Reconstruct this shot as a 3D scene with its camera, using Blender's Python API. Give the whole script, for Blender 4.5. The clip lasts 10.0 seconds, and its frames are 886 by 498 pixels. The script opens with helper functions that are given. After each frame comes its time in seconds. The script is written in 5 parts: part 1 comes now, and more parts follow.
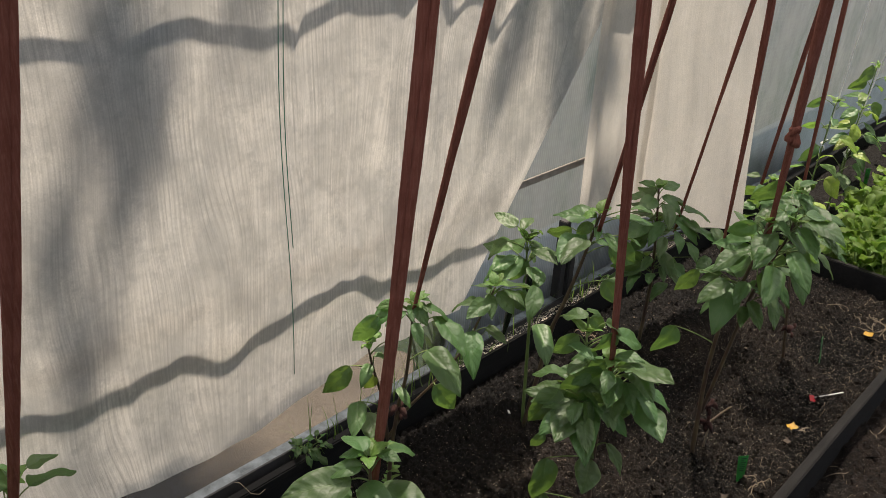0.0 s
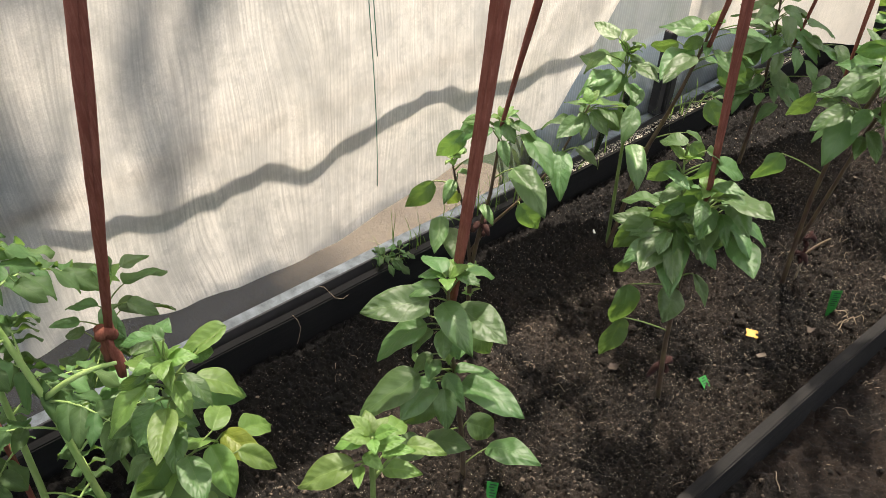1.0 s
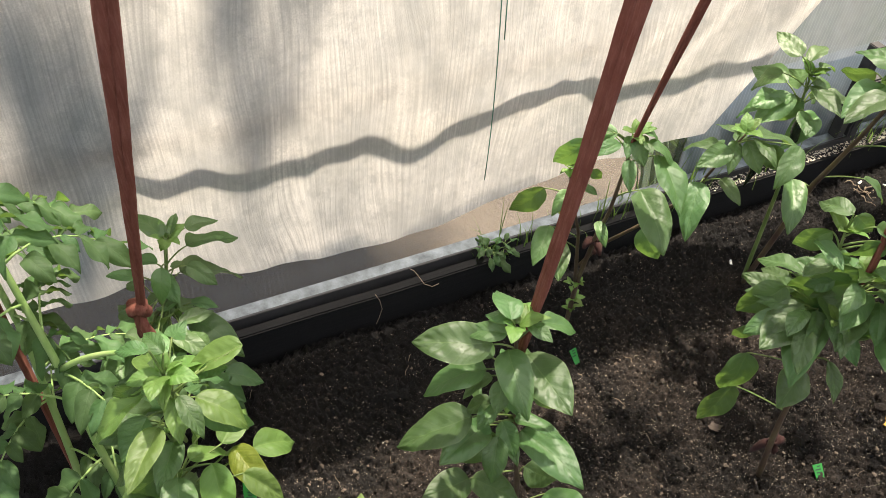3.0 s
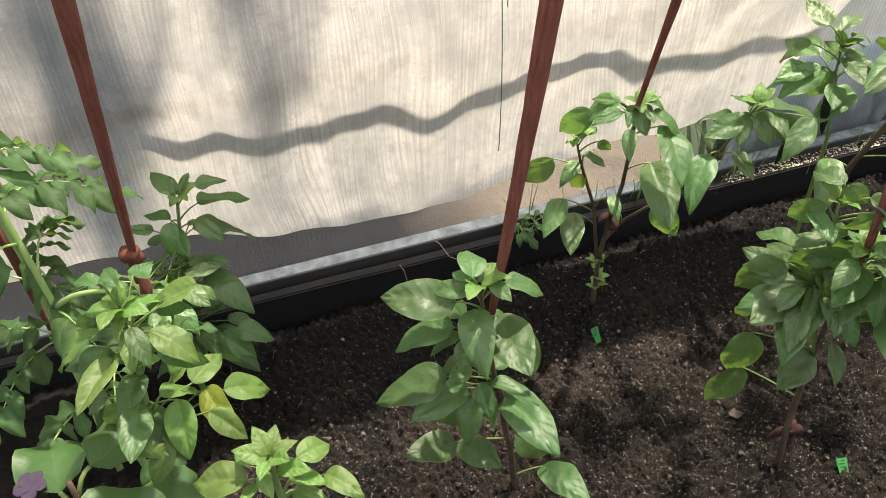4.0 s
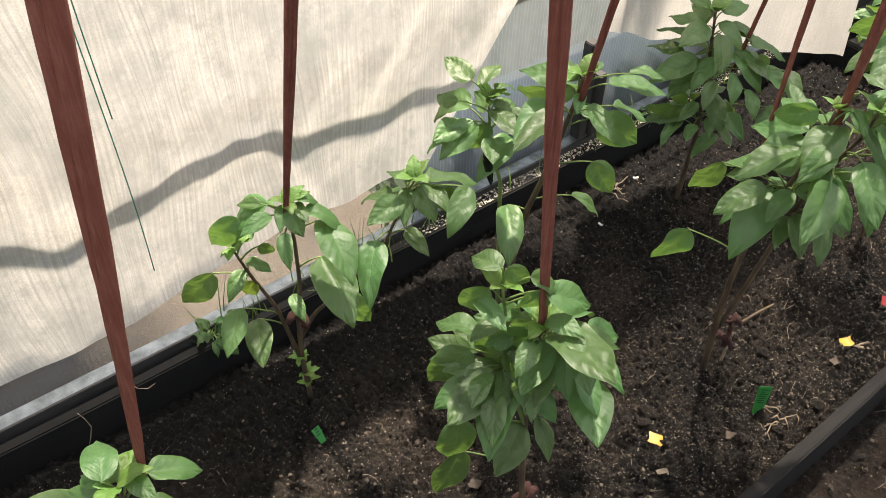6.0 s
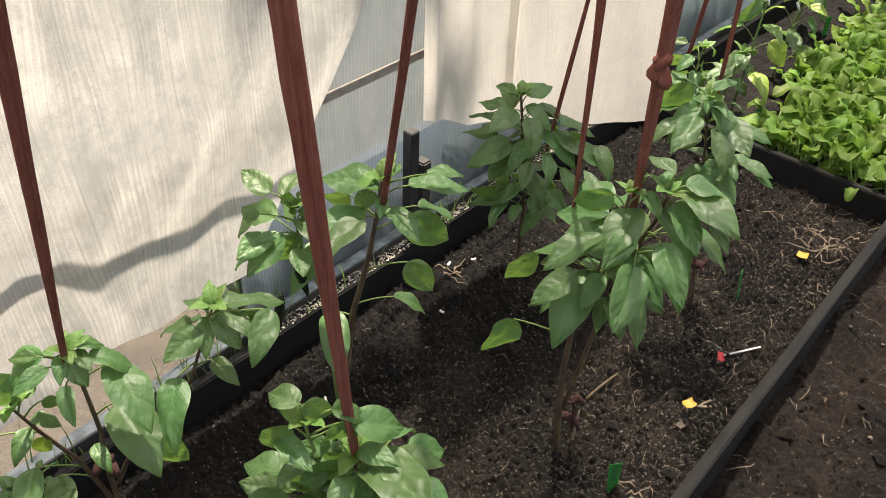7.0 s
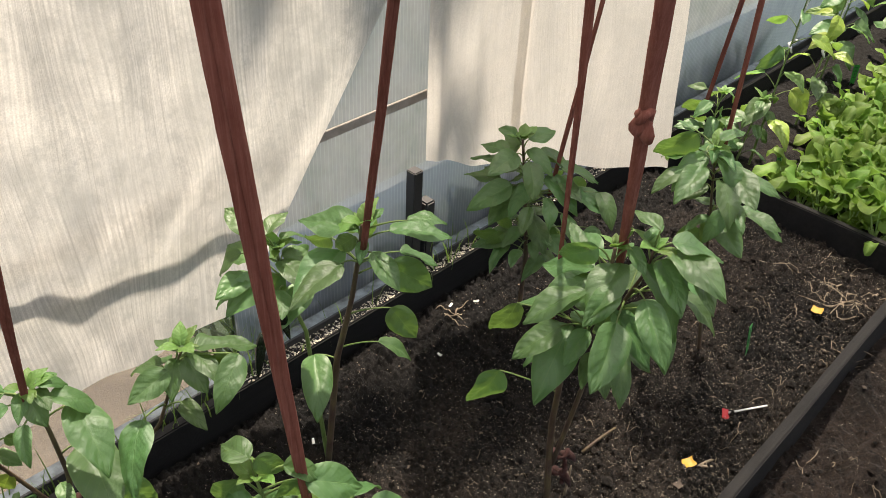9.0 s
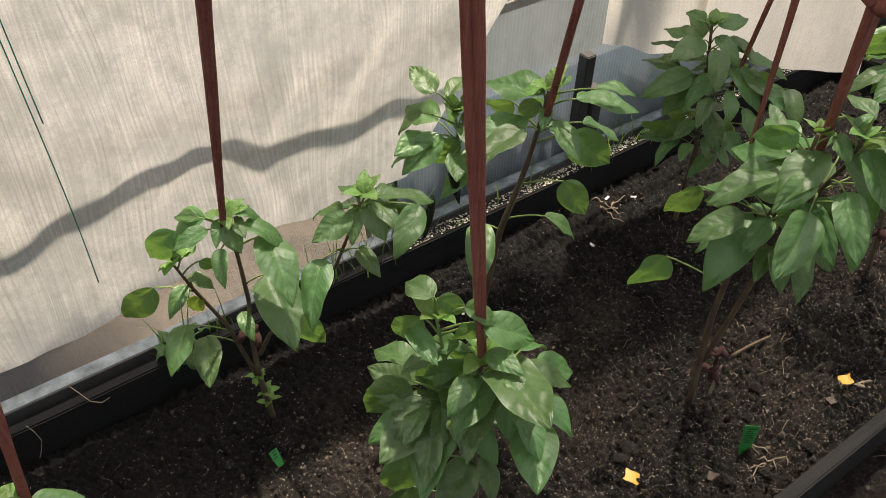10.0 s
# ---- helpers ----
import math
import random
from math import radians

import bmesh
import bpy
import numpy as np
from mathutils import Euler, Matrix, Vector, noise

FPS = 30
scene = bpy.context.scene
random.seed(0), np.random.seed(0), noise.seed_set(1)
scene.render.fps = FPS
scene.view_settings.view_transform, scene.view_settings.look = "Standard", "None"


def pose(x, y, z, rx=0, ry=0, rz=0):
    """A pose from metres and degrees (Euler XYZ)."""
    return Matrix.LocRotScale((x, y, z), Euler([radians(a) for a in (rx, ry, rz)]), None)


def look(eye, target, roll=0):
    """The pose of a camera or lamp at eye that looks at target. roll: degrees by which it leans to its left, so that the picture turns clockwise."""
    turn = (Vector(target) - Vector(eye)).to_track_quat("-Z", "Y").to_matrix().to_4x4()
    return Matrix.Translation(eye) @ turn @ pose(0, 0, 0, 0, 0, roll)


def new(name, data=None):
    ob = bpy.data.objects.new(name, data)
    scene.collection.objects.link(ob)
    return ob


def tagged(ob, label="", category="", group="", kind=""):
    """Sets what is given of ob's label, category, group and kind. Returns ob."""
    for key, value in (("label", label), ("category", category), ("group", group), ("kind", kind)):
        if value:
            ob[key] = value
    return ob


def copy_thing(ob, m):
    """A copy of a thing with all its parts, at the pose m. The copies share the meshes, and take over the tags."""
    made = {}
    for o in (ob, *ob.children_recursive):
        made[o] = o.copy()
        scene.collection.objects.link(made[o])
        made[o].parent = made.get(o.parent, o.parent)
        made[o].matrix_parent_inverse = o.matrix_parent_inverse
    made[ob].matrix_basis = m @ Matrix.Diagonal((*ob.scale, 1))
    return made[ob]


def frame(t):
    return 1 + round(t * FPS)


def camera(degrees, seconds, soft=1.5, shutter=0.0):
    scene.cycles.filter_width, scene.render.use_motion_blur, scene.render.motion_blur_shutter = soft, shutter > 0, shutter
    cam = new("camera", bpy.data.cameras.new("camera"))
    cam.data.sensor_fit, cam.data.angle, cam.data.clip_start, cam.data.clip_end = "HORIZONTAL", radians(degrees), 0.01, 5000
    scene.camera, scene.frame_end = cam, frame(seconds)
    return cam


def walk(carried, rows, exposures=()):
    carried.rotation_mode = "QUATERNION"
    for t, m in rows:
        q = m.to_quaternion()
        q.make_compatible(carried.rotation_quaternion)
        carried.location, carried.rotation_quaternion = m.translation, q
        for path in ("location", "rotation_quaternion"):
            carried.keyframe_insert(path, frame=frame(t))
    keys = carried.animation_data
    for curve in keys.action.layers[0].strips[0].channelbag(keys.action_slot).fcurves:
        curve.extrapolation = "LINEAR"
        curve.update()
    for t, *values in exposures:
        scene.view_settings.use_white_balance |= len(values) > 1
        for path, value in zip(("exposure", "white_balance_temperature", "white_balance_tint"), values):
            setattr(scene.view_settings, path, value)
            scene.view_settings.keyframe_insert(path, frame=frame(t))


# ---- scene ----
# Bed coordinates: x across the bed from its wall-side board (0) to its path-side board (0.8),
# y along the bed, z up from the soil.
EXPOSURES = [(0.0, 0.53, 7050, 14), (0.5, 0.75, 7050, 14), (1.0, 1.40, 7050, 13), (2.5, 1.46, 7050, 13), (5.5, 1.47, 7050, 13), (7.5, 1.20, 7050, 13), (9.0, 1.17, 7050, 13), (10.0, 0.95, 7050, 13)]
cam = camera(56.45, 10.0, soft=0.65)
# seconds, place, turn (degrees)
PATH = [
    (0.0, 1.1837, -1.4363, 1.3644, 63.18, -2.86, 43.73),
    (0.5, 1.1791, -1.4118, 1.3673, 54.04, -2.59, 46.35),
    (1.0, 1.1435, -1.3905, 1.3550, 49.34, -1.61, 50.24),
    (1.5, 1.0564, -1.3905, 1.3408, 49.22, -1.53, 49.26),
    (2.0, 1.0262, -1.3675, 1.3407, 47.94, -2.68, 48.90),
    (2.5, 1.0196, -1.2807, 1.3307, 46.67, -3.29, 55.89),
    (2.7, 1.0044, -1.2497, 1.3361, 45.60, -3.56, 59.74),
    (3.8, 1.1236, -1.0796, 1.3123, 44.29, 0.79, 73.20),
    (4.0, 1.1269, -1.0557, 1.3120, 44.16, 1.29, 71.99),
    (4.5, 1.0930, -1.0022, 1.3039, 43.80, 0.36, 67.99),
    (5.0, 1.0510, -0.9946, 1.2802, 42.90, -1.39, 66.24),
    (5.5, 1.0148, -0.9541, 1.2848, 42.66, -1.61, 60.85),
    (6.0, 1.0188, -0.8465, 1.3028, 45.72, -1.48, 51.83),
    (6.2, 1.0182, -0.8060, 1.3196, 47.91, -1.97, 47.84),
    (7.3, 1.0247, -0.7078, 1.3074, 50.88, -2.37, 40.66),
    (7.5, 1.0256, -0.6977, 1.3115, 50.62, -2.34, 40.18),
    (8.0, 1.0411, -0.6752, 1.3269, 51.84, -2.19, 38.75),
    (8.5, 1.0464, -0.6485, 1.3275, 53.33, -2.76, 38.93),
    (9.0, 1.0469, -0.6487, 1.3112, 53.03, -2.64, 44.28),
    (9.5, 1.0372, -0.6994, 1.3017, 50.63, -1.67, 52.38),
    (10.0, 1.0328, -0.7206, 1.2676, 46.26, -1.25, 54.69),
]
walk(cam, [(t, pose(x, y, z, rx, ry, rz)) for t, x, y, z, rx, ry, rz in PATH], EXPOSURES)

# ---- world and sun ----
SUN_FROM = Vector((-0.75, 0.8, 2.9)).normalized()
world = bpy.data.worlds.new("daylight")
scene.world = world
world.use_nodes = True
wn = world.node_tree
sky = wn.nodes.new("ShaderNodeTexSky")
sky.sky_type, sky.sun_disc = "NISHITA", False
sky.sun_elevation = math.asin(SUN_FROM.z)
sky.sun_rotation = math.atan2(SUN_FROM.x, SUN_FROM.y)
wn.links.new(sky.outputs[0], wn.nodes["Background"].inputs[0])
wn.nodes["Background"].inputs[1].default_value = 0.085
sun = new("sun", bpy.data.lights.new("sun", "SUN"))
sun.data.energy, sun.data.angle, sun.data.color = 5.0, radians(1.6), (1.0, 0.92, 0.80)
sun.matrix_world = look(SUN_FROM * 20, (0, 0, 0))


# ---- material helpers ----
class Mat:
    """A node material under construction."""

    def __init__(self, name):
        self.m = bpy.data.materials.new(name)
        self.m.use_nodes = True
        self.t = self.m.node_tree
        self.b = self.t.nodes["Principled BSDF"]
        self.out = self.t.nodes["Material Output"]

    def node(self, kind, **inputs):
        n = self.t.nodes.new(kind)
        for k, v in inputs.items():
            key = int(k[1:]) if k[0] == "i" and k[1:].isdigit() else k.replace("_", " ")
            if hasattr(v, "is_output"):
                self.t.links.new(v, n.inputs[key])
            else:
                n.inputs[key].default_value = v
        return n

    def link(self, a, b):
        self.t.links.new(a, b)

    def coord(self, which="Object"):
        return self.node("ShaderNodeTexCoord").outputs[which]

    def place(self):
        return self.node("ShaderNodeNewGeometry").outputs["Position"]

    def scaled(self, vec, s):
        n = self.node("ShaderNodeMapping", Vector=vec)
        n.inputs["Scale"].default_value = s
        return n.outputs[0]

    def noise(self, vec, scale, detail=4, rough=0.6, distortion=0.0):
        return self.node("ShaderNodeTexNoise", Vector=vec, Scale=scale, Detail=detail, Roughness=rough,
                         Distortion=distortion).outputs["Fac"]

    def ramp(self, fac, *stops):
        n = self.node("ShaderNodeValToRGB", Fac=fac)
        e = n.color_ramp.elements
        while len(e) < len(stops):
            e.new(0.5)
        for el, (p, c) in zip(e, stops):
            el.position = p
            el.color = (c, c, c, 1) if isinstance(c, (int, float)) else (*c, 1)
        return n.outputs[0]

    def mix(self, fac, a, b, mode="MIX"):
        n = self.t.nodes.new("ShaderNodeMix")
        n.data_type, n.blend_type = "RGBA", mode
        for key, v in ((0, fac), (6, a), (7, b)):
            if hasattr(v, "is_output"):
                self.t.links.new(v, n.inputs[key])
            elif key == 0:
                n.inputs[0].default_value = v
            else:
                n.inputs[key].default_value = (*v, 1)
        return n.outputs[2]

    def math(self, op, a, b=0.0, c=0.0):
        n = self.t.nodes.new("ShaderNodeMath")
        n.operation = op
        for k, v in enumerate((a, b, c)):
            if hasattr(v, "is_output"):
                self.t.links.new(v, n.inputs[k])
            else:
                n.inputs[k].default_value = v
        return n.outputs[0]

    def bump(self, height, strength=0.3, distance=0.01):
        n = self.node("ShaderNodeBump", Height=height, Strength=strength, Distance=distance)
        self.link(n.outputs[0], self.b.inputs["Normal"])
        return n.outputs[0]

    def set(self, color=None, rough=None, metal=None, spec=None):
        for key, v in (("Base Color", color), ("Roughness", rough), ("Metallic", metal), ("Specular IOR Level", spec)):
            if v is None:
                continue
            if hasattr(v, "is_output"):
                self.link(v, self.b.inputs[key])
            else:
                self.b.inputs[key].default_value = (*v, 1) if isinstance(v, tuple) else v
        return self

    def surface(self, shader):
        self.link(shader, self.out.inputs["Surface"])


def random_of(m):
    return m.node("ShaderNodeObjectInfo").outputs["Random"]


def soil_material(name, dark, light, shade_edge, dry):
    """Crumbly garden soil: dry brown patches, pale grains; painted shade blackens it towards the wall-side board when
    an edge is given.
    """
    m = Mat(name)
    p = m.place()
    fine, mid, big = m.noise(p, 480, 3, 0.75), m.noise(p, 95, 5, 0.72), m.noise(p, 7, 4, 0.6)
    col = m.mix(m.ramp(mid, (0.38, 0.0), (0.64, 1.0)), dark, light)
    col = m.mix(m.ramp(big, (0.35, 0.0), (0.7, 0.6)), col, tuple(c * 0.7 for c in dark))
    patch = m.math("MULTIPLY", m.ramp(m.noise(p, 3.6, 5, 0.65), (0.40, 0.0), (0.56, 0.9)), m.ramp(mid, (0.36, 0.35), (0.60, 1.0)))
    col = m.mix(patch, col, dry)
    col = m.mix(m.ramp(fine, (0.36, 0.9), (0.50, 0.0)), col, tuple(c * 0.35 for c in dark))
    col = m.mix(m.ramp(fine, (0.58, 0.0), (0.70, 0.8)), col, tuple(c * 3.0 for c in light))
    specks = m.ramp(m.node("ShaderNodeTexVoronoi", Vector=p, Scale=400).outputs["Distance"], (0.10, 1.0), (0.24, 0.0))
    specks = m.math("MULTIPLY", specks, m.ramp(m.noise(p, 60, 4, 0.75), (0.46, 0.0), (0.56, 0.9)))
    col = m.mix(specks, col, (0.26, 0.215, 0.165))
    # shade of the fleece along the wall, put into the soil colour
    if shade_edge:
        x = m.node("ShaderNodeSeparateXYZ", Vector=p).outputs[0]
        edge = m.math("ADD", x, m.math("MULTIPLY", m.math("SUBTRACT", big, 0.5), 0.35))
        wall_shade = m.ramp(m.math("DIVIDE", edge, 0.8), (shade_edge - 0.08, 1.0), (shade_edge + 0.16, 0.0))
        col = m.mix(m.math("MULTIPLY", wall_shade, 0.86), col, (0.0045, 0.0042, 0.0042))
    m.set(col, m.ramp(fine, (0.3, 0.70), (0.7, 0.98)), spec=0.3)
    m.bump(m.math("ADD", mid, m.math("MULTIPLY", fine, 0.45)), 1.0, 0.014)
    return m.m


def crumb_material():
    """Loose crumbs, each of its own tone: mostly black-brown, some grey-brown, some pale."""
    m = Mat("soil_crumb")
    r = m.node("ShaderNodeNewGeometry").outputs["Random Per Island"]
    p = m.place()
    col = m.ramp(r, (0.0, (0.005, 0.0045, 0.004)), (0.50, (0.015, 0.0125, 0.0105)), (0.80, (0.042, 0.033, 0.027)), (0.93, (0.100, 0.079, 0.062)), (1.0, (0.24, 0.19, 0.145)))
    m.set(m.mix(m.ramp(m.noise(p, 300, 3), (0.3, 0.0), (0.7, 0.4)), col, (0.014, 0.012, 0.010)), 0.85, spec=0.3)
    m.bump(m.noise(p, 500, 3), 0.6, 0.003)
    return m.m


def leaf_material(name, base, light, shine=0.42, glow=0.35, gloss=0.72, relief=0.0012):
    """A leaf: sunken side veins that curve towards the tip, a pale rib, faint blotches, a little light let through."""
    m = Mat(name)
    uv = m.node("ShaderNodeUVMap").outputs[0]
    sep = m.node("ShaderNodeSeparateXYZ", Vector=uv)
    u, v = sep.outputs[0], sep.outputs[1]
    across = m.math("ABSOLUTE", m.math("SUBTRACT", u, 0.5))
    rib = m.ramp(across, (0.0, 1.0), (0.022, 0.0))
    p = m.coord("Object")
    stray = m.math("MULTIPLY", m.math("SUBTRACT", m.noise(p, 5, 2, 0.5), 0.5), 0.5)
    row = m.math("ADD", m.math("SUBTRACT", m.math("MULTIPLY", v, 6.5), m.math("MULTIPLY", across, 3.4)), stray)
    side = m.math("ABSOLUTE", m.math("SUBTRACT", m.math("FRACT", row), 0.5))
    vein = m.ramp(side, (0.0, 1.0), (0.06, 0.0))
    groove = m.math("MAXIMUM", rib, m.ramp(side, (0.0, 1.0), (0.30, 0.0)))
    veins = m.math("MAXIMUM", rib, m.math("MULTIPLY", vein, 0.55))
    r = random_of(m)
    blotch = m.noise(p, 3, 3, 0.55)
    col = m.mix(m.ramp(blotch, (0.35, 0.0), (0.7, 0.7)), base, light)
    hue = m.node("ShaderNodeHueSaturation", Color=col, Saturation=0.97)
    m.link(m.math("ADD", 0.484, m.math("MULTIPLY", r, 0.032)), hue.inputs["Hue"])
    m.link(m.math("ADD", 0.74, m.math("MULTIPLY", r, 0.5)), hue.inputs["Value"])
    rim = m.ramp(across, (0.470, 0.0), (0.495, 0.4))
    col = m.mix(m.math("MAXIMUM", m.math("MULTIPLY", veins, 0.30), rim), hue.outputs[0], (light[0] * 1.9, light[1] * 1.5, light[2] * 1.6))
    cells = m.noise(p, 26, 3, 0.55)
    m.set(col, m.ramp(m.noise(p, 6, 3, 0.6), (0.3, shine - 0.03), (0.7, shine + 0.10)), spec=gloss)
    m.b.inputs["Coat Weight"].default_value, m.b.inputs["Coat Roughness"].default_value = 0.06, 0.5
    n = m.bump(m.math("SUBTRACT", m.math("MULTIPLY", cells, 0.45), m.math("MULTIPLY", groove, 0.32)), 0.7, relief)
    tr = m.node("ShaderNodeBsdfTranslucent", Normal=n)
    m.link(m.mix(0.55, col, (0.34, 0.58, 0.09)), tr.inputs["Color"])
    mx = m.node("ShaderNodeMixShader", i0=glow, i1=m.b.outputs[0], i2=tr.outputs[0])
    m.surface(mx.outputs[0])
    return m.m


def stem_material(name, a, b):
    m = Mat(name)
    p = m.coord("Object")
    m.set(m.mix(m.ramp(m.noise(m.scaled(p, (1, 1, 0.25)), 60), (0.35, 0), (0.65, 1)), a, b), 0.6)
    m.bump(m.noise(p, 300, 3), 0.4, 0.002)
    return m.m


def wood_material(name, dark, light):
    """Weathered plank, grain along y or x by its own long side."""
    m = Mat(name)
    p = m.coord("Object")
    grain = m.noise(m.scaled(p, (60, 3, 60)), 1.0, 6, 0.65, 0.4)
    patch = m.noise(p, 9, 4, 0.6)
    col = m.mix(m.ramp(grain, (0.35, 0), (0.7, 1)), dark, light)
    col = m.mix(m.ramp(patch, (0.45, 0), (0.75, 0.6)), col, tuple(c * 0.5 for c in dark))
    m.set(col, 0.8, spec=0.3)
    m.bump(m.math("ADD", grain, m.math("MULTIPLY", m.noise(p, 220, 3), 0.4)), 0.5, 0.003)
    return m.m


def cloth_material(name="white_fleece", lines=1.0, soil=1.0, white=(0.90, 0.87, 0.82)):
    """White spun garden fleece: lets much of the light through, with long fine upright lines, painted rib shadows and
    soiled patches.
    """
    m = Mat(name)
    p = m.place()
    sep = m.node("ShaderNodeSeparateXYZ", Vector=p)
    # the lines lean a little with the cloth's hang
    lean = m.math("MULTIPLY", m.math("SUBTRACT", m.noise(m.scaled(p, (1, 3.0, 1.2)), 1.0, 2, 0.5), 0.5), 0.16)
    yy = m.math("ADD", sep.outputs[1], lean)
    vec = m.node("ShaderNodeCombineXYZ", X=0.0, Y=yy, Z=sep.outputs[2]).outputs[0]
    thread = m.noise(m.scaled(vec, (1, 250, 5)), 1.0, 3, 0.6)
    # shadows of the wall sheet's ribs, painted as bands into the cloth colour
    rib = m.math("ABSOLUTE", m.math("SUBTRACT", m.math("FRACT", m.math("DIVIDE", yy, 0.0088)), 0.5))
    patchy = m.ramp(m.noise(m.scaled(p, (2, 5, 4)), 1.0, 4, 0.6), (0.38, 0.1), (0.62, 1.0))
    wide = m.noise(m.scaled(vec, (5, 45, 1.5)), 1.0, 3, 0.6)
    weave = m.noise(m.scaled(p, (300, 420, 420)), 1.0, 2, 0.6)
    stain = m.noise(m.scaled(p, (1, 9, 7)), 1.0, 5, 0.62)
    tone = m.ramp(thread, (0.32, 1.0 - 0.20 * lines), (0.68, 1.03))
    tone = m.math("MULTIPLY", tone, m.math("SUBTRACT", 1.03, m.math("MULTIPLY", m.math("MULTIPLY", m.ramp(rib, (0.0, 1.0), (0.32, 0.0)), patchy), 0.16 * lines)))
    tone = m.math("MULTIPLY", tone, m.ramp(weave, (0.3, 0.86), (0.7, 1.09)))
    tone = m.math("ADD", tone, m.math("MULTIPLY", m.math("SUBTRACT", wide, 0.5), 0.22 * lines))
    col = m.mix(1.0, white, tone, "MULTIPLY")
    col = m.mix(m.math("MULTIPLY", m.ramp(stain, (0.40, 0.0), (0.66, 0.62)), soil), col, (0.50, 0.50, 0.48))
    col = m.mix(m.math("MULTIPLY", m.ramp(m.noise(p, 34, 5, 0.7), (0.47, 0.0), (0.66, 0.45)), soil), col, (0.46, 0.46, 0.44))
    n = m.node("ShaderNodeBump", Height=m.math("ADD", thread, m.math("MULTIPLY", weave, 0.5)), Strength=0.35, Distance=0.002)
    di = m.node("ShaderNodeBsdfDiffuse", Color=m.mix(1.0, (0.75, 0.74, 0.72), tone, "MULTIPLY"), Normal=n.outputs[0])
    tr = m.node("ShaderNodeBsdfTranslucent", Color=col, Normal=n.outputs[0])
    mx = m.node("ShaderNodeMixShader", i0=0.90, i1=di.outputs[0], i2=tr.outputs[0])
    gaps = m.node("ShaderNodeBsdfTransparent", Color=(1.0, 0.97, 0.92, 1))
    mx = m.node("ShaderNodeMixShader", i0=0.07, i1=mx.outputs[0], i2=gaps.outputs[0])
    m.surface(mx.outputs[0])
    return m.m


def sheet_material(name="twin_wall_polycarbonate", dusty=0.0, let=(0.53, 0.53, 0.53), back=0.55, film=1.0, tint=(0.62, 0.72, 0.84), gloss=0.05):
    """Twin-wall polycarbonate: clear but streaky, with upright ribs, dusty."""
    m = Mat(name)
    p = m.place()
    y = m.node("ShaderNodeSeparateXYZ", Vector=p).outputs[1]
    rib = m.math("ABSOLUTE", m.math("SUBTRACT", m.math("FRACT", m.math("DIVIDE", y, 0.0095)), 0.5))
    ribs = m.ramp(rib, (0.0, 1.0), (0.16, 0.0))
    dust = m.noise(m.scaled(p, (6, 6, 3)), 1.6, 5, 0.65)
    di = m.node("ShaderNodeBsdfTranslucent", Color=(*let, 1))
    d2 = m.node("ShaderNodeBsdfDiffuse", Color=(0.43, 0.475, 0.54, 1))
    veil = m.node("ShaderNodeMixShader", i0=back, i1=di.outputs[0], i2=d2.outputs[0])
    clear = m.node("ShaderNodeBsdfTransparent", Color=(*tint, 1))
    amount = m.math("ADD", m.math("MULTIPLY", ribs, 0.15), m.ramp(dust, (0.3, 0.55 + 1.5 * dusty), (0.7, 0.92 + 0.3 * dusty)))
    amount = m.math("ADD", m.math("MULTIPLY", amount, film), m.math("MULTIPLY", ribs, 0.06))
    body = m.node("ShaderNodeMixShader", i0=amount, i1=clear.outputs[0], i2=veil.outputs[0])
    gl = m.node("ShaderNodeBsdfGlossy", Color=(0.9, 0.9, 0.9, 1), Roughness=0.25)
    mx = m.node("ShaderNodeMixShader", i0=gloss, i1=body.outputs[0], i2=gl.outputs[0])
    m.surface(mx.outputs[0])
    return m.m


def roof_material():
    """The roof's twin-wall sheet: lets half of the light straight through and scatters the rest."""
    m = Mat("opal_twin_wall_roof")
    p = m.place()
    dust = m.noise(m.scaled(p, (4, 4, 4)), 1.0, 4, 0.6)
    clear = m.node("ShaderNodeBsdfTransparent", Color=(0.95, 0.96, 0.97, 1))
    veil = m.node("ShaderNodeBsdfTranslucent", Color=(0.90, 0.90, 0.89, 1))
    mx = m.node("ShaderNodeMixShader", i0=m.ramp(dust, (0.3, 0.17), (0.7, 0.31)), i1=clear.outputs[0], i2=veil.outputs[0])
    m.surface(mx.outputs[0])
    return m.m


def plain(name, color, rough, metal=0.0, var=0.25, scale=40, bump=0.15):
    """A paint, metal or plastic with slight blotches."""
    m = Mat(name)
    p = m.coord("Object")
    n = m.noise(p, scale, 5, 0.65)
    m.set(m.mix(m.ramp(n, (0.3, 0), (0.7, 1)), tuple(c * (1 - var) for c in color), tuple(min(1, c * (1 + var)) for c in color)),
          rough, metal)
    m.bump(m.noise(p, scale * 8, 3), bump, 0.001)
    return m.m


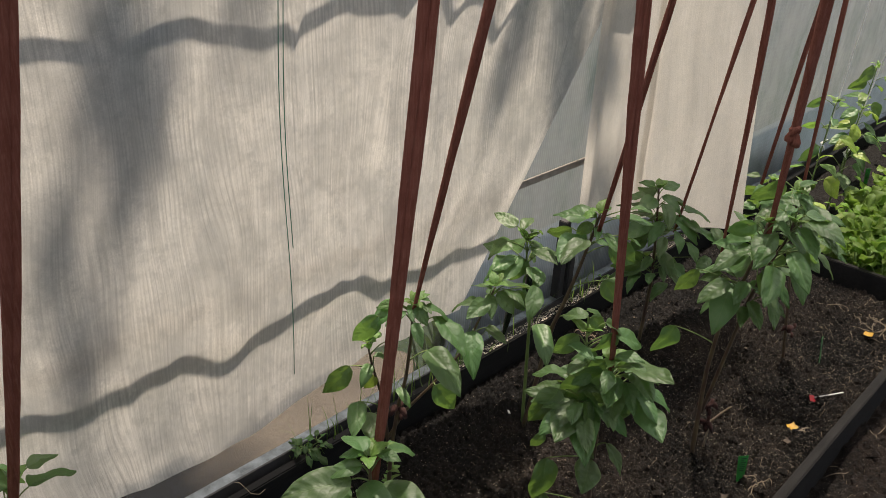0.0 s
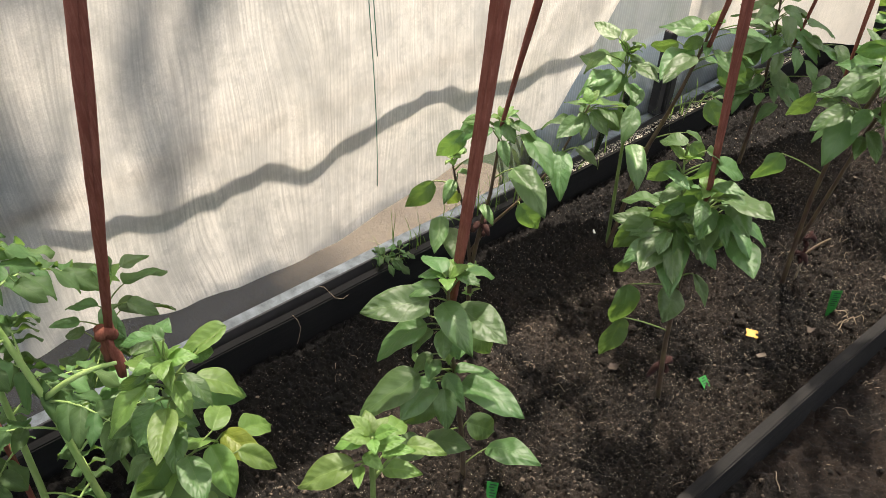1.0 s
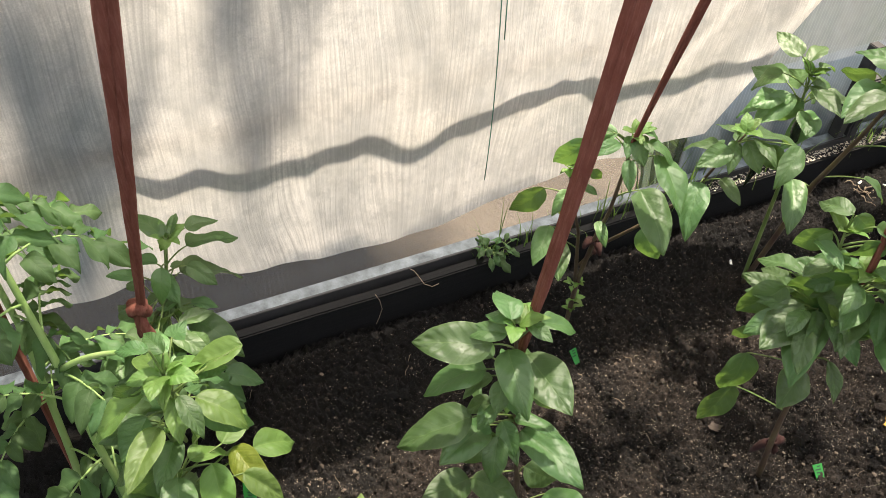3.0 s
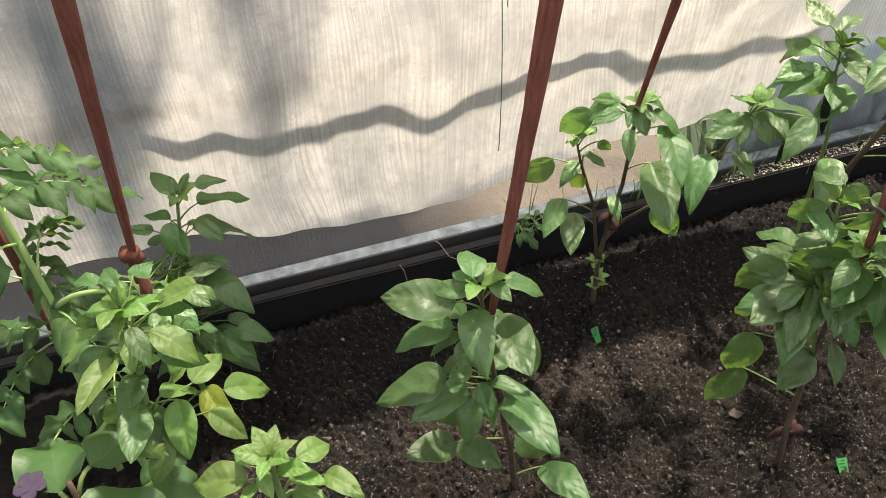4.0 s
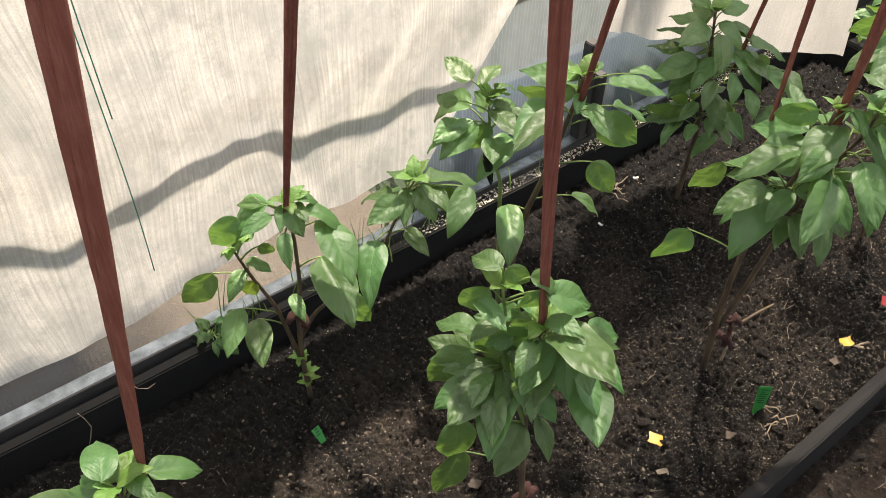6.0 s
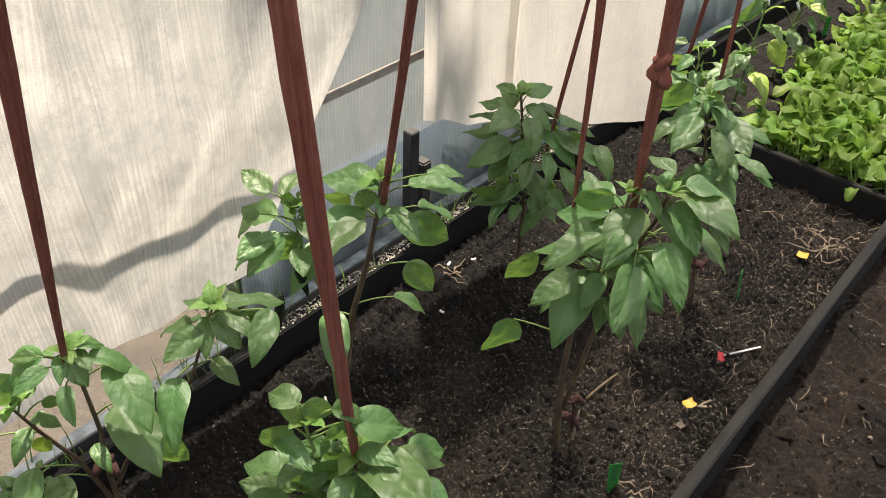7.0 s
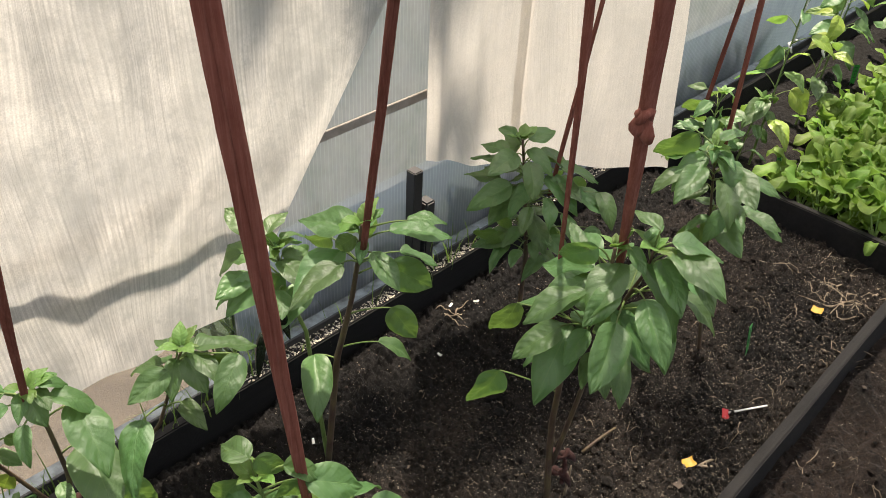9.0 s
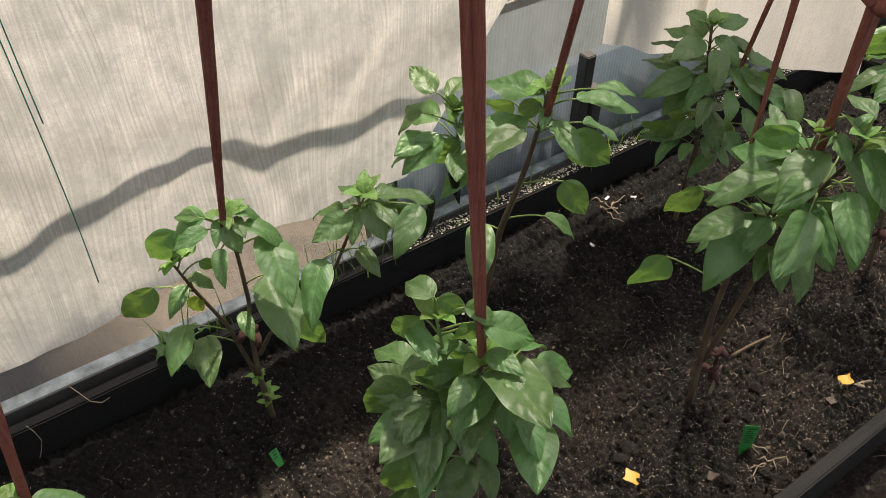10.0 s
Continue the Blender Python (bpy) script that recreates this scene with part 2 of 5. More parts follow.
def strip_material():
    """Brown-red knit fabric torn into strips."""
    m = Mat("brown_red_fabric")
    p = m.coord("Object")
    n = m.noise(p, 500, 3, 0.7)
    col = m.mix(m.ramp(m.noise(p, 30, 4), (0.3, 0), (0.7, 1)), (0.180, 0.056, 0.040), (0.265, 0.098, 0.074))
    lines = m.noise(m.scaled(p, (420, 420, 6)), 1.0, 3, 0.7)
    col = m.mix(m.ramp(lines, (0.45, 0.0), (0.7, 0.6)), col, (0.37, 0.165, 0.125))
    m.set(m.mix(m.math("MULTIPLY", n, 0.35), col, (0.10, 0.03, 0.02)), 0.9, spec=0.2)
    m.bump(n, 0.5, 0.001)
    tr = m.node("ShaderNodeBsdfTranslucent", Color=(0.32, 0.08, 0.05, 1))
    mx = m.node("ShaderNodeMixShader", i0=0.12, i1=m.b.outputs[0], i2=tr.outputs[0])
    m.surface(mx.outputs[0])
    return m.m


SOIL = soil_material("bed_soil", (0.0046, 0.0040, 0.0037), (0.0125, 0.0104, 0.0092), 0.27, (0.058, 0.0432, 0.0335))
PATH_SOIL = soil_material("path_soil", (0.0052, 0.0039, 0.0033), (0.0160, 0.0112, 0.0086), None, (0.042, 0.0275, 0.0200))
CRUMB = crumb_material()
LEAF = leaf_material("pepper_leaf", (0.052, 0.128, 0.032), (0.092, 0.190, 0.058), 0.46, 0.30)
LEAF_YOUNG = leaf_material("young_leaf", (0.108, 0.215, 0.038), (0.170, 0.295, 0.072), 0.48, 0.35, 0.6, 0.0005)
LEAF_YELLOW = leaf_material("yellowing_leaf", (0.20, 0.29, 0.025), (0.29, 0.37, 0.05))
LEAF_TOMATO = leaf_material("tomato_leaf", (0.048, 0.105, 0.034), (0.080, 0.160, 0.056), 0.6, 0.3, 0.35, 0.0006)
LEAF_SALAD = leaf_material("salad_leaf", (0.095, 0.185, 0.022), (0.185, 0.290, 0.045), 0.55, 0.36, 0.35, 0.0007)
STEM = stem_material("green_stem", (0.10, 0.16, 0.04), (0.17, 0.24, 0.07))
STEM_PALE = stem_material("pale_stem", (0.22, 0.36, 0.10), (0.32, 0.44, 0.16))
STEM_DARK = stem_material("woody_stem", (0.060, 0.032, 0.024), (0.115, 0.085, 0.042))
STRIP = strip_material()
TIE_CLOTH = plain("dull_brown_red_fabric", (0.038, 0.013, 0.011), 0.95, 0, 0.4, 60, 0.4)
CLOTH = cloth_material("white_fleece", 1.3, 1.2)
CLOTH_THIN = cloth_material("thin_white_fleece", 0.30, 0.45, (0.73, 0.695, 0.645))
SHEET = sheet_material()
ROOF = roof_material()
SHEET_BARE = sheet_material("bare_twin_wall_polycarbonate", -0.1, (0.47, 0.47, 0.47), 0.38, 0.9, (0.70, 0.75, 0.80))
SKIRT = sheet_material("dirty_twin_wall_polycarbonate", 0.25, (0.52, 0.51, 0.50), 0.25, 0.07, (0.60, 0.615, 0.635), 0.02)
SKIRT_CLEAN = sheet_material("bluish_twin_wall_polycarbonate", 0.05, (0.52, 0.54, 0.57), 0.4, 0.75)
BOARD = wood_material("dark_plank", (0.0062, 0.0056, 0.0052), (0.017, 0.0152, 0.014))
# darker planks for the board on the wall side
BOARD_BLACK = wood_material("black_plank", (0.0035, 0.0032, 0.0031), (0.009, 0.0082, 0.0078))
POST = plain("dark_painted_metal", (0.03, 0.028, 0.028), 0.6)
SILL = plain("galvanised_sill", (0.165, 0.186, 0.195), 0.6, 0.1, 0.6, 30)
PURLIN = plain("weathered_steel", (0.26, 0.23, 0.20), 0.75, 0.0)
GREEN_TAG = plain("green_plastic", (0.018, 0.20, 0.035), 0.4, 0, 0.12)
YELLOW = plain("yellow_plastic", (0.48, 0.26, 0.010), 0.5, 0, 0.1)
RED = plain("red_plastic", (0.52, 0.02, 0.025), 0.4, 0, 0.1)
WHITE = plain("white_plastic", (0.75, 0.74, 0.70), 0.5, 0, 0.1)
INK = plain("dark_ink", (0.02, 0.05, 0.03), 0.7)
STRAW = plain("straw", (0.30, 0.235, 0.165), 0.8, 0, 0.4, 60)
THREAD = plain("green_thread", (0.02, 0.16, 0.10), 0.8)
POD = plain("dark_pod", (0.012, 0.02, 0.010), 0.25)
PURPLE = plain("purple_petal", (0.05, 0.034, 0.062), 0.9)
GRASS = leaf_material("outside_grass", (0.03, 0.07, 0.02), (0.06, 0.11, 0.03), 0.6)
BARK = plain("bark", (0.10, 0.08, 0.06), 0.9, 0, 0.4)
TAN = plain("dull_tan_scrap", (0.075, 0.055, 0.042), 0.85, 0, 0.4)
CONCRETE = plain("gravel_grit", (0.50, 0.44, 0.35), 0.9, 0, 0.4)


# ---- mesh helpers ----
def mesh_of(name, verts, faces, material, smooth=True):
    me = bpy.data.meshes.new(name)
    me.from_pydata([tuple(v) for v in verts], [], faces)
    me.materials.append(material)
    if smooth:
        me.polygons.foreach_set("use_smooth", [True] * len(me.polygons))
    me.update()
    return me


def put(name, me, parent=None, label="", m=None):
    ob = new(name, me)
    if parent is not None:
        ob.parent = parent
    if m is not None:
        ob.matrix_basis = m
    if label:
        tagged(ob, label)
    return ob


def box_data(size, bevel=0.002, wobble=0.0):
    """Vertices and faces of a bevelled box about the origin."""
    bm = bmesh.new()
    bmesh.ops.create_cube(bm, size=1)
    for v in bm.verts:
        v.co = Vector([c * s for c, s in zip(v.co, size)])
    if bevel:
        bmesh.ops.bevel(bm, geom=bm.edges[:], offset=bevel, segments=2, affect="EDGES")
    if wobble:
        for v in bm.verts:
            v.co += noise.noise_vector(v.co * 6) * wobble
    return bm


def from_bm(name, bm, material, smooth=False):
    me = bpy.data.meshes.new(name)
    bm.to_mesh(me)
    bm.free()
    me.materials.append(material)
    if smooth:
        me.polygons.foreach_set("use_smooth", [True] * len(me.polygons))
    return me


def box(name, x0, x1, y0, y1, z0, z1, material, bevel=0.002, parent=None, cuts=0, wobble=0.0):
    bm = box_data((x1 - x0, y1 - y0, z1 - z0), bevel)
    if cuts:
        longs = [e for e in bm.edges if e.calc_length() > 0.5 * max(x1 - x0, y1 - y0, z1 - z0)]
        bmesh.ops.subdivide_edges(bm, edges=longs, cuts=cuts, use_grid_fill=True)
    if wobble:
        for v in bm.verts:
            v.co += noise.noise_vector(v.co * 4 + Vector((x0, y0, 0))) * wobble
    return put(name, from_bm(name, bm, material), parent, m=Matrix.Translation(((x0 + x1) / 2, (y0 + y1) / 2, (z0 + z1) / 2)))


def tube(points, radii, sides=7):
    """Vertices and faces of a tube along points, with closed ends."""
    verts, faces = [], []
    pts = [Vector(p) for p in points]
    side = None
    for i, p in enumerate(pts):
        d = (pts[min(i + 1, len(pts) - 1)] - pts[max(i - 1, 0)]).normalized()
        if side is None:
            side = d.orthogonal().normalized()
        side = (side - d * side.dot(d)).normalized()
        up = d.cross(side)
        for k in range(sides):
            a = 2 * math.pi * k / sides
            verts.append(p + (side * math.cos(a) + up * math.sin(a)) * radii[i])
    n = len(pts)
    for i in range(n - 1):
        for k in range(sides):
            a, b = i * sides + k, i * sides + (k + 1) % sides
            faces.append((a, b, b + sides, a + sides))
    faces.append(tuple(range(sides))[::-1])
    faces.append(tuple((n - 1) * sides + k for k in range(sides)))
    return verts, faces


def join(parts):
    """Several (verts, faces) as one."""
    verts, faces = [], []
    for v, f in parts:
        o = len(verts)
        verts += v
        faces += [tuple(i + o for i in q) for q in f]
    return verts, faces


def bend(a, b, lift, n=6, rng=None, jitter=0.0):
    """Points of an arc from a to b, lifted in its middle."""
    a, b = Vector(a), Vector(b)
    out = []
    for i in range(n + 1):
        t = i / n
        p = a.lerp(b, t) + Vector((0, 0, lift * 4 * t * (1 - t)))
        if rng and 0 < i < n:
            p += Vector((rng.uniform(-1, 1), rng.uniform(-1, 1), rng.uniform(-1, 1))) * jitter
        out.append(p)
    return out


def leaf_mesh(name, seed, material, width=0.56, fold=0.35, droop=0.25, wave=0.05, tip=1.5, pucker=0.038, nl=30, nw=12):
    """A leaf of length 1 along +y from its base at the origin, top side +z: ovate, folded at the rib, puckered."""
    rng = random.Random(seed)
    ph = rng.uniform(0, 6)
    bias = rng.uniform(-0.12, 0.12)
    tail = 0.40 * tip + 0.26
    peak = 0.52 / (0.52 + tail)
    verts, uvs = [], []
    for i in range(nl + 1):
        v = i / nl
        w = width * 0.5 * (v / peak) ** 0.52 * ((1 - v) / (1 - peak)) ** tail
        w *= 1 - 0.32 * max(0.0, (v - 0.80) / 0.20) * (1 - v) / 0.2 + 0.014 * math.sin(v * 15 + ph) * min(1, 5 * (1 - v))
        w = max(w, 0.004)
        for j in range(nw + 1):
            u = j / nw * 2 - 1
            x = u * w + bias * v * v * 0.6
            z = abs(u) * w * fold - 0.55 * w * fold * u * u - droop * v * v * (0.9 + 0.2 * abs(u)) + 0.12 * math.sin(math.pi * v) * droop
            z += wave * math.sin(v * 7 + ph + (2.2 if u < 0 else 0)) * u * u * w * 2.2
            z += pucker * (abs(math.sin(math.pi * (v * 7 - abs(u) * 1.8))) - 0.5) * min(1, abs(u) * 3) * (1 - abs(u) ** 4)
            z += 0.030 * noise.noise(Vector((u * 2.0, v * 4.5, seed * 3.7))) * min(1.0, 8 * v) + 0.014 * noise.noise(Vector((u * 5.0, v * 11, seed * 5.1))) * min(1.0, 8 * v)
            verts.append((x, v - 0.10 * droop * v * v, z))
            uvs.append((j / nw, v))
    faces = []
    for i in range(nl):
        for j in range(nw):
            a = i * (nw + 1) + j
            faces.append((a, a + 1, a + nw + 2, a + nw + 1))
    me = mesh_of(name, verts, faces, material)
    layer = me.uv_layers.new(name="UVMap")
    for loop in me.loops:
        layer.data[loop.index].uv = uvs[loop.vertex_index]
    return me


PEPPER_LEAVES = [leaf_mesh("pepper_leaf", s, LEAF, w, f, d, wv, 1.5, 0.025) for s, w, f, d, wv in
                 ((1, 0.60, 0.36, 0.12, 0.06), (2, 0.56, 0.46, 0.22, 0.10), (3, 0.64, 0.24, 0.08, 0.05), (4, 0.54, 0.55, 0.26, 0.08), (5, 0.61, 0.40, 0.16, 0.12),
                  (20, 0.54, 0.60, 0.20, 0.06), (21, 0.58, 0.30, 0.34, 0.10), (22, 0.57, 0.20, 0.40, 0.08), (23, 0.63, 0.48, 0.10, 0.11))]
YOUNG_LEAVES = [leaf_mesh("young_leaf", s, LEAF_YOUNG, w, f, d, 0.06) for s, w, f, d in
                ((6, 0.58, 0.50, 0.25), (7, 0.64, 0.35, 0.35), (8, 0.54, 0.60, 0.15))]
YELLOW_LEAVES = [leaf_mesh("yellow_leaf", 9, LEAF_YELLOW, 0.58, 0.3, 0.3, 0.06)]
SALAD_LEAVES = [leaf_mesh("salad_leaf", s, LEAF_SALAD, w, f, d, wv, 0.6, 0.02, 9, 6) for s, w, f, d, wv in
                ((11, 0.72, 0.30, 0.40, 0.25), (12, 0.80, 0.22, 0.55, 0.35), (13, 0.56, 0.45, 0.30, 0.25), (16, 0.46, 0.30, 0.50, 0.3), (17, 0.66, 0.50, 0.15, 0.4))]
TOMATO_LEAVES = [leaf_mesh("tomato_leaflet", s, LEAF_TOMATO, w, 0.4, 0.35, 0.30, 1.4, 0.05, 14, 8) for s, w in ((14, 0.5), (15, 0.6))]


def leaf_pose(base, tip, roll=0.0, width=1.0, face=None):
    """Pose that lays a unit leaf from base to tip, its upper side towards face or the sky."""
    base, tip = Vector(base), Vector(tip)
    y = tip - base
    L = y.length
    y = y / L
    up = Vector((0, 0, 1))
    if face is not None:
        up = Vector(face)
    elif abs(y.z) > 0.75:
        flat = Vector((y.x, y.y, 0))
        up = (up + (flat.normalized() if flat.length > 1e-4 else Vector((1, 0, 0))) * (1.2 if y.z < 0 else -1.2))
    x = y.cross(up).normalized()
    z = x.cross(y)
    r = Matrix((x, y, z)).transposed().to_4x4()
    return Matrix.Translation(base) @ r @ pose(0, 0, 0, 0, roll, 0) @ Matrix.Diagonal((L * width, L, L, 1))


def along(points, t):
    """The point at part t of a polyline."""
    f = max(0.0, min(0.9999, t)) * (len(points) - 1)
    i = int(f)
    return Vector(points[i]).lerp(Vector(points[i + 1]), f - i)


def nearest_on(points, p):
    """The point of a polyline somewhat below p, where its leafstalk leaves the stem."""
    best = min((along(points, k / 40) for k in range(41)), key=lambda q: (q - p).length + 1.2 * max(0, q.z - p.z + 0.03))
    return best


def plant_thing(label, x, y, group="pepper plants in the bed", category="pepper plant", name="pepper_plant", z=0.0):
    ob = new(name)
    ob.empty_display_size = 0.05
    ob.location = (x, y, z)
    return tagged(ob, label, category, group)


def pepper(label, base, stems, leaves, seed, sprigs=(), thick=0.0055, green=0.5, tops=True, extra=0):
    """A pepper plant. stems: polylines relative to the base; leaves: (base, tip) pairs as six numbers each,
    relative to the plant's base, with an optional seventh: 1 young, 2 yellow."""
    rng = random.Random(seed)
    root = plant_thing(label, base[0], base[1])
    for s, pts in enumerate(stems):
        fine = [along(pts, k / 18) for k in range(19)]
        rr = [thick * (1.0 if s == 0 else 0.75) * (1.15 - 0.7 * k / 18) for k in range(19)]
        put("stem", mesh_of("stem", *tube(fine, rr, 8), STEM if (green > 0.4 or (s > 0 and green > 0.2)) else STEM_DARK), root)
    for pts in stems[:1] if extra else ():
        leaves = leaves + auto_leaves(pts, extra, seed + 5, 0.062, 0.5, 0.035)
    for row in leaves:
        b, t = Vector(row[:3]), Vector(row[3:6])
        if (t - b).length > 0.118:
            t = b + (t - b).normalized() * 0.118
        kind = row[6] if len(row) > 6 else 0
        pool = (PEPPER_LEAVES, YOUNG_LEAVES, YELLOW_LEAVES)[kind]
        hanging = (b.z - t.z) / (t - b).length > 0.55
        face = (0.75, -0.40, 0.40) if hanging else (0.10, -0.12, 1.0)
        put("leaf", rng.choice(pool), root, m=leaf_pose(b, t, rng.uniform(-20, 20), rng.uniform(0.95, 1.1) if hanging else rng.uniform(0.80, 0.98), face))
        foot = min((nearest_on(pts, b) for pts in stems), key=lambda q: (q - b).length)
        put("leafstalk", mesh_of("leafstalk", *tube(bend(foot, b, 0.004, 5), [0.0017, 0.0015, 0.0014, 0.0013, 0.0012, 0.0011], 5), STEM), root)
    if tops:
        for pts in stems:
            crown(root, Vector(pts[-1]), rng, 0.03, 7)
    for (px, py, pz) in sprigs:
        crown(root, Vector((px, py, pz)), rng, 0.02, 6)
    return root


def crown(root, at, rng, size, count):
    """The tuft of small young leaves and buds at a shoot's tip."""
    for k in range(count):
        a = k * 2.4 + rng.uniform(-0.4, 0.4)
        L = size * rng.uniform(0.6, 1.5)
        out = Vector((math.cos(a), math.sin(a), rng.uniform(0.2, 1.3))).normalized()
        put("young_leaf", rng.choice(YOUNG_LEAVES), root, m=leaf_pose(at + out * 0.004, at + out * L, rng.uniform(-20, 20)))


def auto_leaves(pts, count, seed, length=0.09, start=0.25, reach=0.035, young_top=True):
    """Leaves in a rising spiral round a stem, the upper ones smaller."""
    rng = random.Random(seed)
    rows = []
    for k in range(count):
        t = start + (1 - start) * k / max(1, count - 1)
        p = along(pts, t)
        a = k * 2.4 + rng.uniform(-0.5, 0.5)
        L = length * (1.1 - 0.35 * t) * rng.uniform(0.75, 1.2)
        d = Vector((math.cos(a), math.sin(a), 0))
        b = p + d * reach * rng.uniform(0.5, 1.4) + Vector((0, 0, rng.uniform(0.0, 0.02)))
        e = b + (d + Vector((0, 0, rng.uniform(-0.9, 0.15)))).normalized() * L
        rows.append((*b, *e))
    return rows


# ---- structure ----
def soil_height(x, y, amp=0.008, rough=1.0):
    """The relief of loose soil: hollows, clumps and crumbs."""
    p = Vector((x, y, 0))
    lump = max(0.0, noise.noise(p * 10 + Vector((1, 5, 2))) - 0.05) * max(0.0, min(1.0, (x - 0.25) * 3)) * (0.5 + max(0.0, min(1.0, y + 0.3)))
    clump = 0.5 - abs(noise.noise(p * 24 + Vector((3, 1, 7))))
    dip = -0.018 * max(0.0, 1 - x / 0.07) ** 2 if -0.01 < x < 0.07 else 0.0
    return dip + amp * (noise.noise(p * 5) * 1.0 + rough * lump * 4.0 + noise.noise(p * 17) * 0.9 + rough * clump * 2.0 * (0.6 + noise.noise(p * 4 + Vector((9, 2, 1))))
                  + rough * abs(noise.noise(p * 48)) * 2.3 + rough * noise.noise(p * 95) * 1.6 + rough * noise.noise(p * 190) * 0.9)


def soil_sheet(name, x0, x1, y0, y1, step, material, z0=0.0, amp=0.008, rough=1.0):
    nx, ny = max(2, int((x1 - x0) / step)), max(2, int((y1 - y0) / step))
    verts = []
    for j in range(ny + 1):
        for i in range(nx + 1):
            x, y = x0 + (x1 - x0) * i / nx, y0 + (y1 - y0) * j / ny
            verts.append((x, y, z0 + soil_height(x, y, amp, rough)))
    w = nx + 1
    faces = [(j * w + i, j * w + i + 1, (j + 1) * w + i + 1, (j + 1) * w + i) for j in range(ny) for i in range(nx)]
    return put(name, mesh_of(name, verts, faces, material))


W, RIM, BOARD_T = 0.8, 0.088, 0.023
CROSS_Y = 1.42
Y0, Y1 = -2.6, 4.2

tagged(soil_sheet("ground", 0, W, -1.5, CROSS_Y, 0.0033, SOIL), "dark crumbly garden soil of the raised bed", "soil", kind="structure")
tagged(soil_sheet("ground_near", 0, W, Y0, -1.5, 0.012, SOIL), "dark garden soil at the near end of the bed", "soil", kind="structure")
tagged(soil_sheet("ground_2", 0, W, CROSS_Y + BOARD_T, Y1, 0.012, SOIL, 0.01), "dark soil of the salad bed behind the cross board", "soil", kind="structure")
tagged(soil_sheet("path", W + BOARD_T, 2.4, Y0, Y1, 0.010, PATH_SOIL, -0.034, 0.010), "trodden dark earth path beside the bed", "path", kind="structure")


def raised_bed():
    root = tagged(new("raised_bed_frame"), "dark weathered plank frame of the raised bed on the earth", "bed frame")
    box("side_board", W, W + BOARD_T, Y0, CROSS_Y + 0.06, -0.09, RIM, BOARD, 0.003, root, 30, 0.003)
    box("side_board", W, W + BOARD_T, CROSS_Y + 0.063, Y1, -0.09, RIM, BOARD, 0.003, root, 30, 0.003)
    box("wall_side_board", -BOARD_T, 0, Y0, Y1, -0.09, RIM - 0.008, BOARD_BLACK, 0.003, root, 40, 0.003)
    box("cross_board", 0.001, W - 0.001, CROSS_Y, CROSS_Y + BOARD_T, -0.06, RIM - 0.002, BOARD, 0.003, root, 12, 0.002)


raised_bed()
WALL_X = -0.075


def wall_sheet(name, label, y0, y1, z0, z1, material, shadow):
    """A band of the greenhouse's side wall: two skins of a twin-wall sheet."""
    bm = bmesh.new()
    for x in (WALL_X, WALL_X - 0.006):
        vs = [bm.verts.new((x, y, z)) for y, z in ((y0, z0), (y1, z0), (y1, z1), (y0, z1))]
        bm.faces.new(vs if x == WALL_X else vs[::-1])
    ob = tagged(put(name, from_bm(name, bm, material)), label, "wall", kind="structure")
    ob.visible_shadow = shadow
    return ob


for y0, y1, z, upper, skirt in ((Y0, -0.02, 0.43, SHEET, SKIRT), (-0.018, Y1, 0.345, SHEET_BARE, SKIRT_CLEAN)):
    wall_sheet("wall_west", "ribbed translucent polycarbonate greenhouse wall, dusty", y0, y1, z + 0.002, 1.75, upper, False)
    wall_sheet("wall_west_skirt", "dirty ribbed lower sheet of the greenhouse wall", y0, y1, 0.06, z, skirt, True)
sill = tagged(new("sill_rail"), "galvanised metal base rail along the greenhouse wall", "rail", kind="structure")
box("rail_face", -0.068, -0.037, Y0, Y1, 0.0845, 0.094, SILL, 0.002, sill)
box("rail_lip", -0.0370, -0.031, Y0, Y1, 0.04, 0.0975, POST, 0.001, sill)
for z, y1 in ((0.53, 1.12), (1.15, 0.40)):
    tagged(box("purlin", WALL_X + 0.019, WALL_X + 0.024, Y0, y1, z - 0.010, z + 0.010, PURLIN, 0.001), "horizontal steel purlin of the greenhouse wall", "purlin", "purlins of the greenhouse wall", "structure")
tagged(box("frame_post", -0.062, -0.034, 0.435, 0.462, 0.101, 0.36, POST, 0.002), "short dark steel post behind the board", "post", "posts of the greenhouse wall", "structure")
tagged(box("frame_post", -0.060, -0.026, 0.468, 0.498, 0.101, 0.27, POST, 0.004), "short dark steel channel beside the post", "post", "posts of the greenhouse wall", "structure")



def fleece(name, label, y0, y1, bottom, side, top=1.6, ny=150, nz=90, material=CLOTH):
    """A hanging fleece. bottom(y): the height of its lower hem; side(y, z): how far it stands into the house."""
    verts = []
    for j in range(nz + 1):
        for i in range(ny + 1):
            y = y0 + (y1 - y0) * i / ny
            b = bottom(y)
            z = b + (top - b) * (j / nz)
            x, dy = side(y, z)
            verts.append((x, y + dy, z))
    w = ny + 1
    faces = [(j * w + i, j * w + i + 1, (j + 1) * w + i + 1, (j + 1) * w + i) for j in range(nz) for i in range(ny)]
    return tagged(put(name, mesh_of(name, verts, faces, material)), label, "fleece")


def hem_a(y):
    return min(0.207 + 0.34 * (y + 0.78) ** 2, 0.262) + 0.003 * math.sin(y * 31) + 0.006 * noise.noise(Vector((y * 9, 2.0, 0.5)))


def swell(y, at, height, width):
    return height * math.exp(-(((y - at) / width) ** 2))


